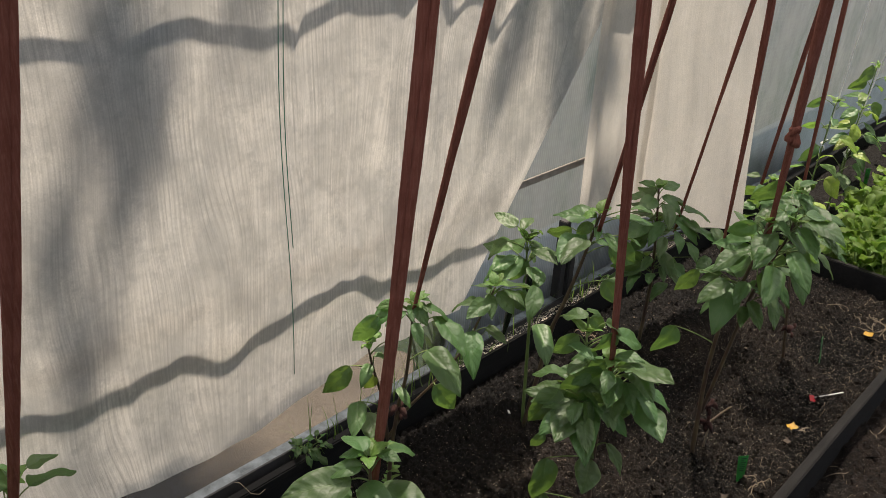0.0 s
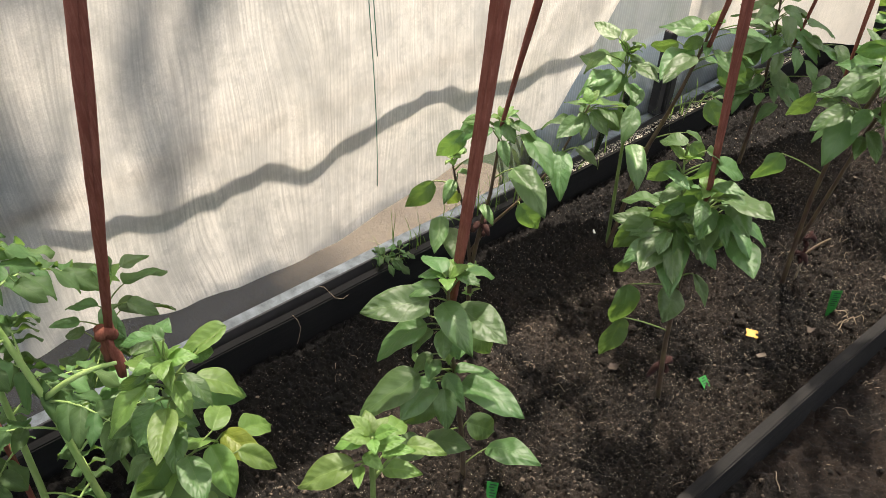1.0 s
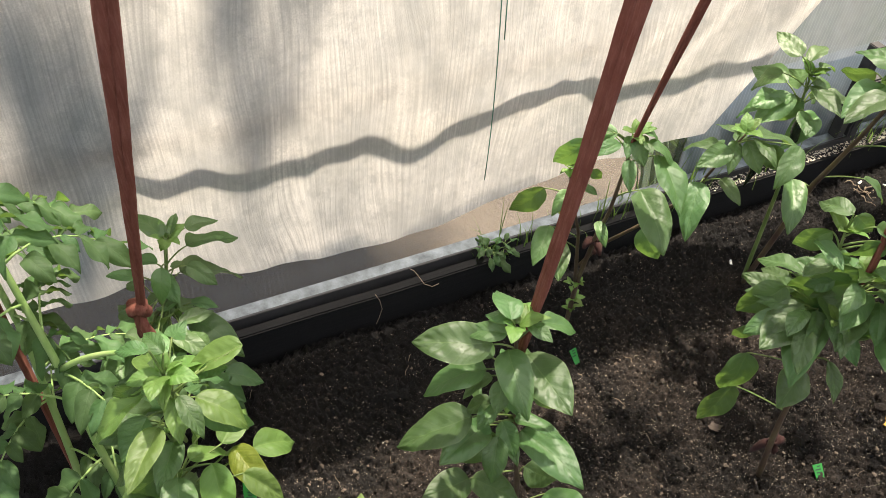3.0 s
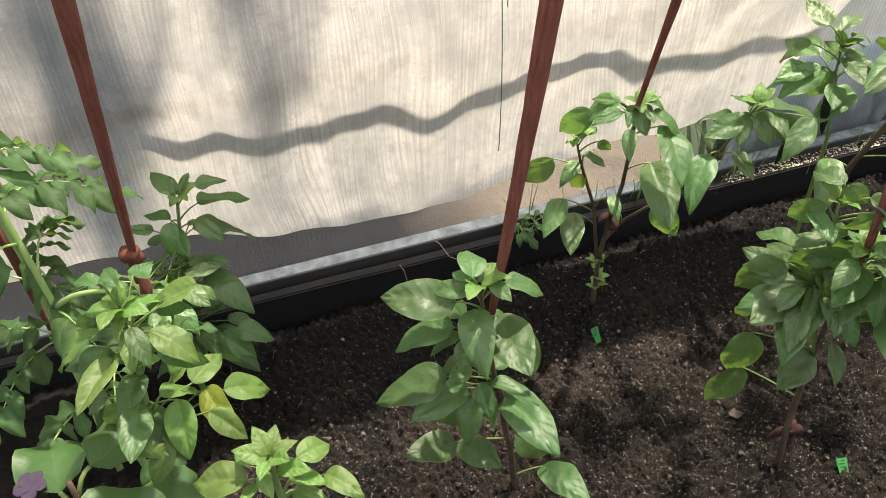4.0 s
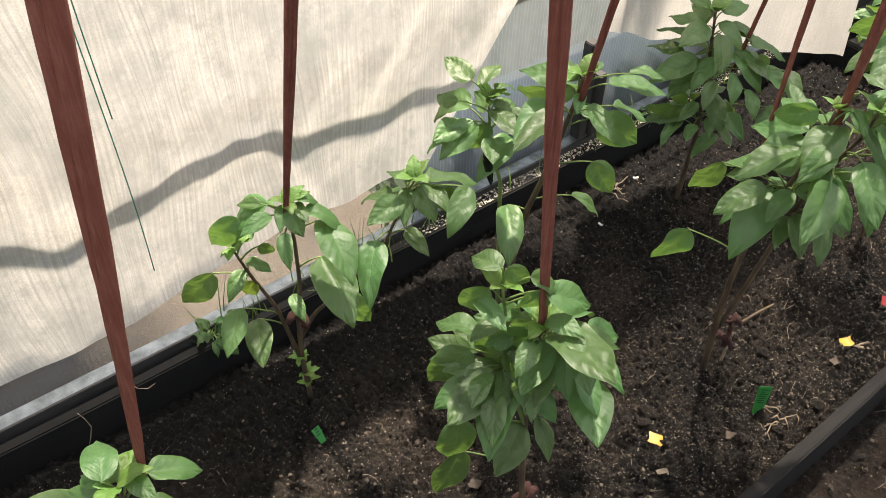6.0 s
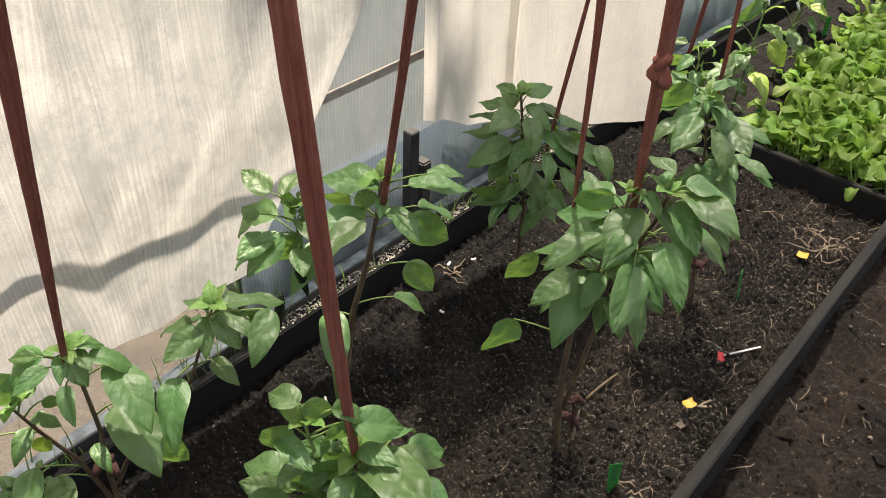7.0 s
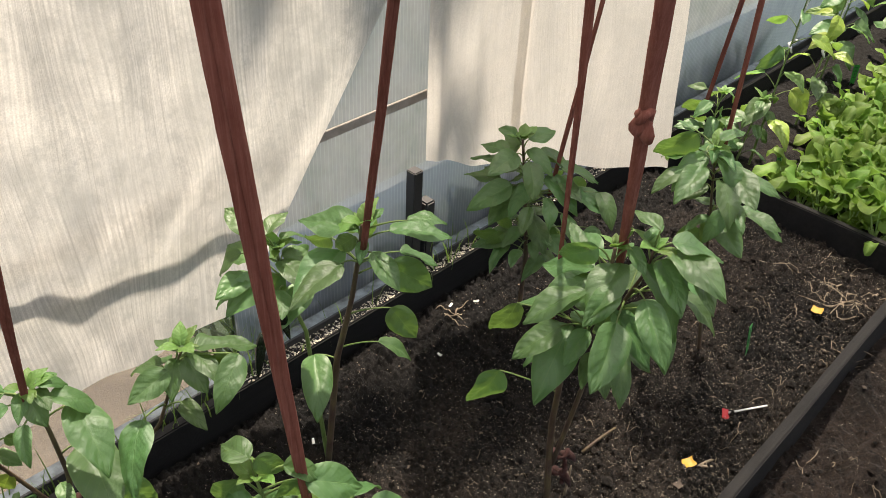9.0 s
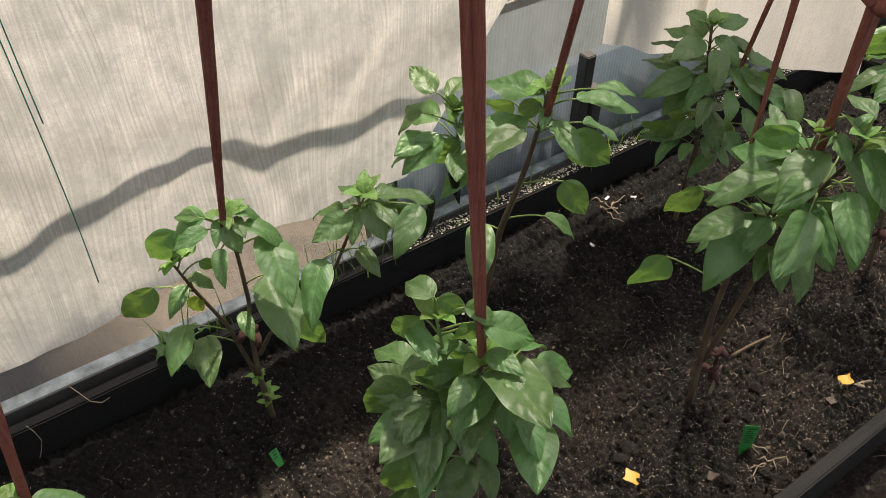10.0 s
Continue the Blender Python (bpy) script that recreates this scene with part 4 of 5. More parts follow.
BY_THE_SILL_TOP_LEAVES = [
    (-0.04, 0.045, 0.468, -0.092, 0.013, 0.482),
    (-0.041, 0.055, 0.467, -0.074, 0.069, 0.478),
    (-0.038, 0.073, 0.439, -0.068, 0.154, 0.412),
    (-0.034, 0.055, 0.393, -0.056, 0.154, 0.343),
    (-0.034, 0.027, 0.396, 0.018, 0.04, 0.388),
    (-0.028, 0.036, 0.326, -0.055, 0.089, 0.301),
    (-0.036, 0.026, 0.42, -0.073, -0.017, 0.421),
]
PALE_STEMS = [[(0.015, -0.037, -0.020), (0.016, -0.021, 0.472), (0.013, -0.002, 0.594), (0.014, 0.000, 0.652)]]
PALE_LOW_LEAVES = [
    (0.02, -0.027, 0.587, -0.003, -0.066, 0.58),
    (0.006, -0.002, 0.249, 0.04, -0.062, 0.308),
    (0.013, 0.006, 0.684, -0.022, -0.008, 0.689),
    (0.017, -0.006, 0.699, -0.002, -0.038, 0.694),
    (0.016, -0.007, 0.647, 0.001, -0.045, 0.635, 1),
    (0.014, 0.002, 0.646, 0.046, -0.011, 0.646, 1),
    (0.019, -0.028, 0.503, 0.022, -0.08, 0.461),
]
PALE_TOP_LEAVES = [
    (0.005, 0.081, 0.65, -0.006, 0.014, 0.623, 1),
    (0.011, -0.002, 0.487, -0.014, 0.049, 0.457, 1),
    (0.003, 0.049, 0.471, 0.07, 0.067, 0.465, 2),
    (0.016, -0.025, 0.45, 0.081, 0.014, 0.45),
    (0.014, -0.01, 0.54, 0.071, -0.033, 0.549),
    (0.027, -0.049, 0.53, 0.016, -0.091, 0.511),
    (0.016, -0.016, 0.561, -0.01, 0.017, 0.541, 1),
    (0.015, -0.008, 0.613, 0.043, 0.014, 0.611, 1),
]
YOUNG_STEMS = [[(0.000, 0.000, -0.020), (-0.000, 0.004, 0.605), (-0.000, 0.006, 0.650)]]
YOUNG_LEAVES_AT = [
    (0.003, -0.019, 0.631, -0.023, -0.079, 0.617, 1),
    (0.0, -0.005, 0.651, -0.024, -0.029, 0.648, 1),
    (-0.001, 0.028, 0.637, -0.017, 0.067, 0.626, 1),
    (-0.001, 0.008, 0.629, 0.014, 0.038, 0.642, 1),
    (0.001, 0.049, 0.599, 0.034, 0.079, 0.608, 1),
    (-0.001, 0.018, 0.607, 0.015, 0.048, 0.62, 1),
    (-0.001, 0.017, 0.584, 0.031, 0.047, 0.593, 1),
    (0.002, -0.013, 0.618, 0.025, -0.03, 0.628, 1),
    (-0.0, 0.005, 0.646, -0.023, 0.016, 0.638, 1),
    (0.001, -0.005, 0.633, 0.027, -0.004, 0.637, 1),
]


def canopy(at, count, seed, spread, size=1.0):
    """Overlapping leaves of a dense top round a point: mid-sized, spread like shingles, drooping outwards."""
    rng = random.Random(seed)
    rows = []
    for k in range(count):
        a, r = k * 2.4, spread * math.sqrt((k + 0.5) / count)
        d = Vector((math.cos(a), math.sin(a), 0))
        b = Vector(at) + d * r * 0.75 + Vector((0, 0, -0.5 * r + rng.uniform(-0.01, 0.012)))
        e = b + (d + Vector((0, 0, rng.uniform(-0.75, 0.05)))).normalized() * rng.uniform(0.042, 0.075) * size
        rows.append((*b, *e))
    return rows


pepper("bushy pepper plant with broad leaves tied to a fabric strip", (0.495, -0.75), TALL_FRONT_STEMS, TALL_FRONT_TOP_LEAVES + TALL_FRONT_LOW_LEAVES + canopy((0.012, -0.085, 0.50), 7, 31, 0.035) + canopy((0.010, -0.075, 0.385), 8, 32, 0.04), 11, green=0.3, thick=0.0048)
board_plant = pepper("open branching pepper plant beside the wall-side board", (0.152, -0.442), AGAINST_BOARD_STEMS + BRANCH_STEMS,
                     AGAINST_BOARD_TOP_LEAVES + AGAINST_BOARD_LOW_LEAVES + BRANCH_LEAVES + canopy((0.098, -0.045, 0.575), 6, 69, 0.045, 0.9) + canopy((0.156, 0.125, 0.56), 5, 70, 0.04, 0.95), 12, green=0.0, thick=0.0048,
                     sprigs=((0.012, -0.008, 0.06), (0.016, -0.012, 0.095), (0.008, -0.016, 0.13), (0.03, -0.018, 0.16)))
pepper("dense leafy pepper plant tied with brown-red fabric", (0.601, -0.298), LUSH_STEMS, LUSH_TOP_LEAVES + LUSH_LOW_LEAVES + canopy((-0.035, -0.075, 0.50), 22, 5, 0.065) + canopy((0.0, -0.01, 0.53), 14, 6, 0.06), 13,
       extra=14, green=0.3, thick=0.005, sprigs=((0.02, -0.09, 0.5), (-0.06, -0.04, 0.46)))
pepper("pepper plant with two stems knotted near the soil", (0.575, 0.21), TWIN_STEM_STEMS, TWIN_STEM_TOP_LEAVES + TWIN_STEM_LOW_LEAVES + canopy((0.04, -0.07, 0.54), 9, 23, 0.06) + canopy((0.09, -0.085, 0.69), 12, 62, 0.10, 1.45) + canopy((0.06, -0.08, 0.60), 8, 63, 0.08, 1.3), 14, green=0.0)
pepper("leafy pepper plant before the hanging fleece", (0.19, 0.575), BEHIND_STEMS, BEHIND_TOP_LEAVES + BEHIND_LOW_LEAVES + canopy((0.03, -0.06, 0.34), 14, 21, 0.085) + canopy((0.05, -0.065, 0.47), 15, 61, 0.11, 1.4) + canopy((0.03, -0.10, 0.53), 6, 64, 0.05, 1.2), 15, green=0.0)
pepper("slim pepper plant near the cross board", (0.56, 0.79), NEAR_THE_CROSS_STEMS, NEAR_THE_CROSS_LEAVES + canopy((-0.02, -0.06, 0.44), 9, 22, 0.05) + canopy((-0.06, -0.11, 0.56), 10, 65, 0.08, 1.35), 16, green=0.0, thick=0.0045)
pepper("leaning pepper plant with long arching leafstalks", (0.173, -0.014), LEANING_STEMS, LEANING_LEAVES + canopy((0.19, -0.045, 0.655), 5, 66, 0.08, 1.3), 17, green=0.0)
pods = pepper("small pepper plant with dark hanging pods", (0.20, 0.0), WITH_PODS_STEMS, WITH_PODS_LEAVES + canopy((0.02, -0.105, 0.56), 8, 68, 0.06, 1.2), 18, thick=0.004)
pepper("pepper plant beside the metal sill rail", (0.13, -1.22), BY_THE_SILL_STEMS, BY_THE_SILL_TOP_LEAVES + BY_THE_SILL_LOW_LEAVES + canopy((0.06, 0.0, 0.40), 16, 8, 0.07) + canopy((0.03, 0.03, 0.25), 12, 53, 0.07), 19, extra=20)
pepper("pale green pepper plant with a yellowing leaf", (0.47, -1.22), PALE_STEMS, PALE_TOP_LEAVES + PALE_LOW_LEAVES + [(*r, 1) for r in canopy((0.015, 0.0, 0.64), 6, 51, 0.05) + canopy((0.02, 0.02, 0.50), 7, 52, 0.07, 1.1)], 20, thick=0.0045, extra=10)
pepper("young light green pepper plant", (0.71, -1.105), YOUNG_STEMS, YOUNG_LEAVES_AT, 21, thick=0.004)


def pod(parent, top, bottom, r):
    pts = bend(top, bottom, 0.0, 9)
    rr = [r * s for s in (0.35, 0.8, 1.0, 1.05, 1.0, 0.92, 0.8, 0.62, 0.4, 0.12)]
    put("pod", mesh_of("pod", *tube(pts, rr, 10), POD), parent, "glossy dark green pepper pod")


pod(pods, (0.055, -0.135, 0.515), (0.06, -0.12, 0.43), 0.008)
pod(pods, (0.03, -0.15, 0.44), (0.022, -0.16, 0.345), 0.008)

# ---- strips ----
TIE = "brown-red fabric strip tied to a pepper plant"
hung((0.277, -1.231, 0.50), (0.443, -1.074, 1.9), "brown-red fabric strip knotted round a pepper plant", 1, 0.012, 0.034, (0.279, -1.231, 0.535, 1.0, 0.075), (0.017, -0.001))
hung((0.497, -0.805, 0.50), (0.486, -0.665, 1.9), TIE, 2, 0.018, 0.034, None, (0.005, 0.009))
hung((0.257, -0.490, 0.56), (0.536, -0.464, 1.9), TIE, 3, 0.010, 0.028)
hung((0.602, -0.342, 0.54), (0.538, -0.400, 1.9), TIE, 4, 0.013, 0.029, None, (0.002, -0.008))
hung((0.374, -0.068, 0.64), (0.583, -0.113, 1.9), TIE, 5, 0.011, 0.018, None, (0.004, 0.006))
hung((0.558, 0.136, 0.50), (0.566, -0.011, 1.9), TIE, 6, 0.010, 0.019, None, (0.009, 0.002))
hung((0.643, 0.139, 0.66), (0.735, -0.124, 1.9), "brown-red fabric strip knotted in its length, tied to a pepper plant", 7, 0.024, 0.027, (0.664, 0.079, 0.905, 0.7))
hung((0.258, 0.527, 0.41), (0.495, 0.409, 1.9), TIE, 8, 0.012, 0.017, None, (0.005, -0.002))
hung((0.489, 0.758, 0.53), (0.450, 0.751, 1.9), TIE, 9, 0.010, 0.015)
hung((0.102, 1.494, 0.20), (0.226, 1.533, 1.9), TIE, 10, 0.014, 0.018)
tagged(hung((0.20, -1.397, 0.10), (0.205, -1.37, 1.9), "dark brown-red fabric strip holding a tomato plant", 11, 0.014, 0.022))


def wrap(label, x, y, z, r, seed):
    """A strip wound round a stem and knotted, with loose ends."""
    rng = random.Random(seed)
    root = tagged(new("fabric_tie"), label, "fabric tie", "fabric ties round plant stems")
    root.location = (x, y, z)
    pts = [Vector((math.cos(a * 0.55) * r, math.sin(a * 0.55) * r, -0.022 + 0.0033 * a + 0.003 * math.sin(a))) for a in range(14)]
    put("winding", mesh_of("winding", *tube(pts, [0.004 + 0.0015 * math.sin(i * 1.7) for i in range(14)], 6), TIE_CLOTH), root)
    for k in range(3):
        a = rng.uniform(0, 6.28)
        e = Vector((math.cos(a) * 0.026, math.sin(a) * 0.026, rng.uniform(-0.05, 0.012)))
        put("loose_end", mesh_of("loose_end", *tube(bend((0, 0, 0), e, 0.012, 5), [0.003, 0.0055, 0.0075, 0.0075, 0.006, 0.003], 6), TIE_CLOTH), root)


wrap("brown-red fabric wound round a stem near the soil", 0.592, -0.302, 0.10, 0.009, 3)
wrap("brown-red fabric wound round twin stems near the soil", 0.577, 0.205, 0.115, 0.012, 4)
wrap("brown-red fabric wound higher round twin stems", 0.580, 0.200, 0.165, 0.010, 14)
wrap("brown-red fabric tie round a slim stem", 0.556, 0.765, 0.13, 0.008, 5)
wrap("brown-red fabric tie round a branching stem", 0.196, -0.463, 0.285, 0.009, 6)


# ---- hanging thread ----
def thread():
    root = tagged(new("hanging_thread"), "thin dark green thread hanging before the fleece", "thread")
    root.location = (0.072, -0.635, 0.39)
    for dx, low in ((0.0, 0.0), (0.008, 0.28)):
        pts = [Vector((dx * 0.3 + 0.003 * math.sin(z * 9), dx + 0.004 * math.sin(z * 7 + 1), z)) for z in [low + (1.5 - low) * i / 30 for i in range(31)]]
        put("strand", mesh_of("strand", *tube(pts, [0.0009] * 31, 5), THREAD), root)


thread()


# ---- labels, plastic bits ----
def plant_label(x, y, h, w, yaw, lean, seed, z=0.0, ink=True):
    bm = box_data((w, 0.0012, h), 0.0004)
    for v in bm.verts:
        if v.co.z < -h * 0.3:
            v.co.x *= 0.72
    root = put("plant_label", from_bm("plant_label", bm, GREEN_TAG), None,
               m=pose(x, y, z + 0.008 + h * 0.42 * math.cos(radians(lean)), lean, 0, yaw))
    tagged(root, "green plastic plant label stuck in the soil", "plant label", "green plant labels")
    if ink:
        rng = random.Random(seed)
        zz = h * 0.40
        while zz > -h * 0.05:
            wd = w * rng.uniform(0.3, 0.62)
            bar = box_data((wd, 0.0004, 0.0022), 0)
            put("writing", from_bm("writing", bar, INK), root, m=Matrix.Translation((rng.uniform(-0.1, 0.1) * w, -0.0009, zz)))
            zz -= 0.0055


plant_label(0.651, -0.209, 0.040, 0.020, 80, -56, 1)
plant_label(0.695, 0.203, 0.078, 0.026, 52, -8, 2)
plant_label(0.248, -0.482, 0.032, 0.017, 100, -42, 3)
plant_label(0.628, 0.86, 0.095, 0.020, 98, -8, 4)
plant_label(0.305, -1.157, 0.07, 0.024, 65, -25, 5)
plant_label(0.565, -0.745, 0.05, 0.022, 40, -30, 6)
plant_label(0.312, 1.65, 0.08, 0.02, 20, -12, 7)
plant_label(0.289, 2.046, 0.10, 0.024, 50, -6, 8)
plant_label(0.20, 2.5, 0.09, 0.024, 50, -6, 9)


def chip(label, x, y, size, yaw, mat, seed, name="plastic_chip", slim=0.8):
    """A torn scrap, nearly square or slim, curled, lying on the soil: a thin sheet with an uneven outline."""
    rng = random.Random(seed)
    n = 4
    nip = [rng.uniform(-0.12, 0.12) for _ in range(8)]
    curl, tilt = rng.uniform(0.10, 0.30), rng.uniform(-0.15, 0.15)
    top = []
    for j in range(n + 1):
        for i in range(n + 1):
            u, v = i / n - 0.5, j / n - 0.5
            px = size * (u + nip[j % 4] * (abs(u) > 0.45) * 0.6 + tilt * v)
            py = size * slim * (v + nip[4 + i % 4] * (abs(v) > 0.45) * 0.6)
            top.append(Vector((px, py, size * curl * (u * u * 1.6 + 0.4 * u * v))))
    w = n + 1
    cells = [(j * w + i, j * w + i + 1, (j + 1) * w + i + 1, (j + 1) * w + i) for j in range(n) for i in range(n)]
    low = [p - Vector((0, 0, 0.0012)) for p in top]
    k = len(top)
    rim = [i for i in range(w)] + [j * w + n for j in range(1, w)] + [n * w + i for i in range(n - 1, -1, -1)] + [j * w for j in range(n - 1, 0, -1)]
    faces = cells + [tuple(q + k for q in f[::-1]) for f in cells] + [(rim[i], k + rim[i], k + rim[(i + 1) % len(rim)], rim[(i + 1) % len(rim)]) for i in range(len(rim))]
    ob = put(name, mesh_of(name, top + low, faces, mat, False), m=pose(x, y, 0.006 + soil_height(x, y), 10, -7, yaw))
    return tagged(ob, label, "plastic scrap", "plastic scraps on the soil")


chip("yellow plastic scrap lying on the soil", 0.623, 0.0, 0.026, 20, YELLOW, 1)
chip("yellow plastic scrap lying on the soil", 0.709, 0.471, 0.024, 65, YELLOW, 2)
chip("yellow plastic scrap lying among straw", 0.684, 1.116, 0.026, 0, YELLOW, 3)
chip("small tan wood chip on the soil", 0.675, -0.042, 0.020, 60, STRAW, 4, slim=0.45)
for i, (x, y) in enumerate(((0.153, 0.343), (0.083, 0.541), (0.051, 0.485), (0.16, -0.02))):
    chip("small white scrap on the dark soil", x, y, 0.013, i * 50, WHITE, 10 + i, slim=0.4)
chip("pale shell-like crumb on the soil", 0.49, -0.317, 0.020, 30, TAN, 15)
chip("dry tan leaf scrap on the soil", 0.703, 0.117, 0.020, 30, TAN, 16)
chip("dry tan leaf scrap on the soil", 0.72, 0.42, 0.018, 80, TAN, 17)


def red_flag():
    root = tagged(new("stick_label"), "red plastic label on a thin white stick lying down", "plant label")
    root.location = (0.697, 0.655, 0.022)
    put("flag", from_bm("flag", box_data((0.017, 0.023, 0.002), 0.0008, 0.0025), RED), root, m=pose(-0.004, -0.004, 0, 18, 10, 35))
    put("stick", mesh_of("stick", *tube([(0.0, 0.0, 0.002), (0.025, 0.035, 0.006), (0.05, 0.068, 0.012)], [0.0022] * 3, 7), WHITE), root)


red_flag()

# ---- litter and crumbs ----
BLOB = [(0, 0, 1), (0.9, 0, 0.2), (0.2, 0.9, 0.1), (-0.8, 0.4, 0.2), (-0.4, -0.8, 0.1), (0.5, -0.7, 0.2), (0, 0, -0.7)]
BLOB_F = [(0, 1, 2), (0, 2, 3), (0, 3, 4), (0, 4, 5), (0, 5, 1), (6, 2, 1), (6, 3, 2), (6, 4, 3), (6, 5, 4), (6, 1, 5)]


CHIP = [(0, 0, 1), (0.9, 0, -0.3), (-0.5, 0.8, -0.3), (-0.5, -0.8, -0.2)]
CHIP_F = [(0, 1, 2), (0, 2, 3), (0, 3, 1), (1, 3, 2)]


def crumbs(name, label, count, area, smin, smax, mat, seed, z=0.0, height=None, power=3.0, keep=None, form=(BLOB, BLOB_F)):
    rng = random.Random(seed)
    verts, faces = [], []
    made = 0
    while made < count:
        x, y = rng.uniform(area[0], area[1]), rng.uniform(area[2], area[3])
        if keep and not keep(x, y, rng):
            made += 0.2
            continue
        made += 1
        s = smin + (smax - smin) * rng.random() ** power
        a = rng.uniform(0, 6.28)
        ca, sa = math.cos(a), math.sin(a)
        zz = z + (height(x, y) if height else 0) + s * 0.15
        o = len(verts)
        sx, sy, sz = s * rng.uniform(0.7, 1.3), s * rng.uniform(0.7, 1.3), s * rng.uniform(0.5, 0.95)
        for vx, vy, vz in form[0]:
            vx, vy, vz = vx * sx * rng.uniform(0.8, 1.2), vy * sy * rng.uniform(0.8, 1.2), vz * sz
            verts.append((x + vx * ca - vy * sa, y + vx * sa + vy * ca, zz + vz))
        faces += [tuple(i + o for i in f) for f in form[1]]
    return tagged(put(name, mesh_of(name, verts, faces, mat, False)), label, "soil", kind="stuff")


def path_height(x, y):
    return soil_height(x, y, 0.010)


crumbs("soil_crumbs", "dark crumbs of soil strewn over the bed", 80000, (0.02, 0.79, -1.25, 1.41), 0.0007, 0.0048, CRUMB, 1, -0.0005, power=3.6, height=soil_height, keep=lambda x, y, r: r.random() < 0.22 + 3.0 * max(0.0, x - 0.13))
crumbs("soil_clods", "rough clods of soil in the bed", 1500, (0.16, 0.79, -0.9, 1.41), 0.003, 0.015, SOIL, 2, power=3.2, height=soil_height)
crumbs("path_clods", "clods of earth on the trodden path", 420, (0.84, 1.5, -0.7, 2.2), 0.004, 0.022, PATH_SOIL, 12, -0.034, power=3.6, height=path_height)
crumbs("path_crumbs", "crumbs of earth on the path", 16000, (0.83, 1.5, -0.7, 2.2), 0.0007, 0.006, CRUMB, 3, -0.0345, power=4.0, height=path_height)
crumbs("fine_crumbs", "fine loose crumbs over the bed", 110000, (0.03, 0.79, -1.2, 1.41), 0.0006, 0.0022, CRUMB, 14, 0.0006, height=soil_height, power=2.0, form=(CHIP, CHIP_F), keep=lambda x, y, r: r.random() < 0.18 + 3.0 * max(0.0, x - 0.13))
crumbs("pale_grit", "pale grit specks in the soil", 42000, (0.03, 0.79, -1.2, 1.41), 0.0005, 0.0019, CONCRETE, 4, 0.001, height=soil_height, power=3.0, form=(CHIP, CHIP_F), keep=lambda x, y, r: r.random() < 0.12 + 1.7 * max(0.0, x - 0.12))
crumbs("path_fines", "fine loose crumbs on the path", 30000, (0.83, 1.5, -0.8, 2.2), 0.0006, 0.0024, CRUMB, 15, -0.0336, height=path_height, power=2.0, form=(CHIP, CHIP_F))
crumbs("path_grit", "pale grit specks on the path", 12000, (0.83, 1.5, -0.8, 2.2), 0.0005, 0.0019, CONCRETE, 5, -0.033, height=path_height, power=3.0, form=(CHIP, CHIP_F))
crumbs("sill_grit", "pale gravel grit on the sill", 2600, (-0.033, -0.004, -0.05, 1.35), 0.0006, 0.0034, CONCRETE, 6, 0.081, power=2.2)


def litter(name, label, count, area, lmin, lmax, radius, mat, seed, z=0.0, curl=0.5, height=soil_height):
    rng = random.Random(seed)
    parts = []
    for _ in range(count):
        x, y = rng.uniform(area[0], area[1]), rng.uniform(area[2], area[3])
        L, a = lmin + (lmax - lmin) * rng.random() ** 2, rng.uniform(0, 6.28)
        pts, turn = [], rng.uniform(-curl, curl)
        for i in range(6):
            t = i / 5
            pts.append(Vector((x, y, z + max(-0.004, height(x, y)) + 0.006 * math.sin(math.pi * t) * rng.random() ** 2)))
            x += math.cos(a) * L / 5
            y += math.sin(a) * L / 5
            a += turn + rng.uniform(-0.4, 0.4) * curl
        r = radius * rng.uniform(0.5, 1.3)
        parts.append(tube(pts, [r, r, r, r, r * 0.9, r * 0.5], 5))
    return tagged(put(name, mesh_of(name, *join(parts), mat)), label, "straw", kind="stuff")


litter("straw_litter", "pale dry straw and roots lying on the soil", 22, (0.58, 0.76, 1.05, 1.36), 0.04, 0.14, 0.0010, STRAW, 1, 0.002, 0.55)
litter("straw_litter", "thick dry tan straws heaped by the corner of the bed", 20, (0.66, 0.76, 1.12, 1.34), 0.05, 0.13, 0.0014, STRAW, 11, 0.003, 0.5)
litter("straw_litter", "scattered dry straws on the bed", 60, (0.5, 0.79, 0.3, 1.15), 0.012, 0.05, 0.0007, STRAW, 2, 0.001, 0.15)
litter("straw_litter", "thin dry roots and straws on the dark soil", 110, (0.05, 0.78, -1.2, 0.6), 0.008, 0.04, 0.00045, STRAW, 3, 0.001, 0.3)
litter("straw_litter", "dry straws and roots on the path", 330, (0.84, 1.6, -0.5, 2.0), 0.012, 0.08, 0.0007, STRAW, 4, -0.033, 0.5, path_height)
litter("dry_roots", "pale dry root tuft on the soil", 7, (0.055, 0.085, 0.43, 0.47), 0.03, 0.08, 0.0012, STRAW, 5, 0.003, 0.4)
litter("dry_roots", "pale forked dry root on the soil", 6, (0.715, 0.745, 0.20, 0.24), 0.03, 0.06, 0.0012, STRAW, 6, 0.003, 0.6)
for i, (pts, r) in enumerate((([(0.538, 0.36, 0.004), (0.545, 0.40, 0.012), (0.553, 0.451, 0.018)], 0.0035),
                              ([(0.576, 0.252, -0.01), (0.574, 0.25, 0.05), (0.58, 0.246, 0.10)], 0.003),
                              ([(0.74, 0.52, 0.004), (0.72, 0.50, 0.008), (0.70, 0.47, 0.006)], 0.0035),
                              ([(0.735, 0.545, 0.004), (0.72, 0.515, 0.01), (0.715, 0.48, 0.006)], 0.003))):
    tagged(put("twig", mesh_of("twig", *tube(bend(pts[0], pts[2], 0.004, 6), [r, r, r * 0.9, r * 0.9, r * 0.8, r * 0.7, r * 0.5], 7), STRAW if i else STEM_DARK)),
           "dry brown twig on the soil", "twig", "dry twigs")


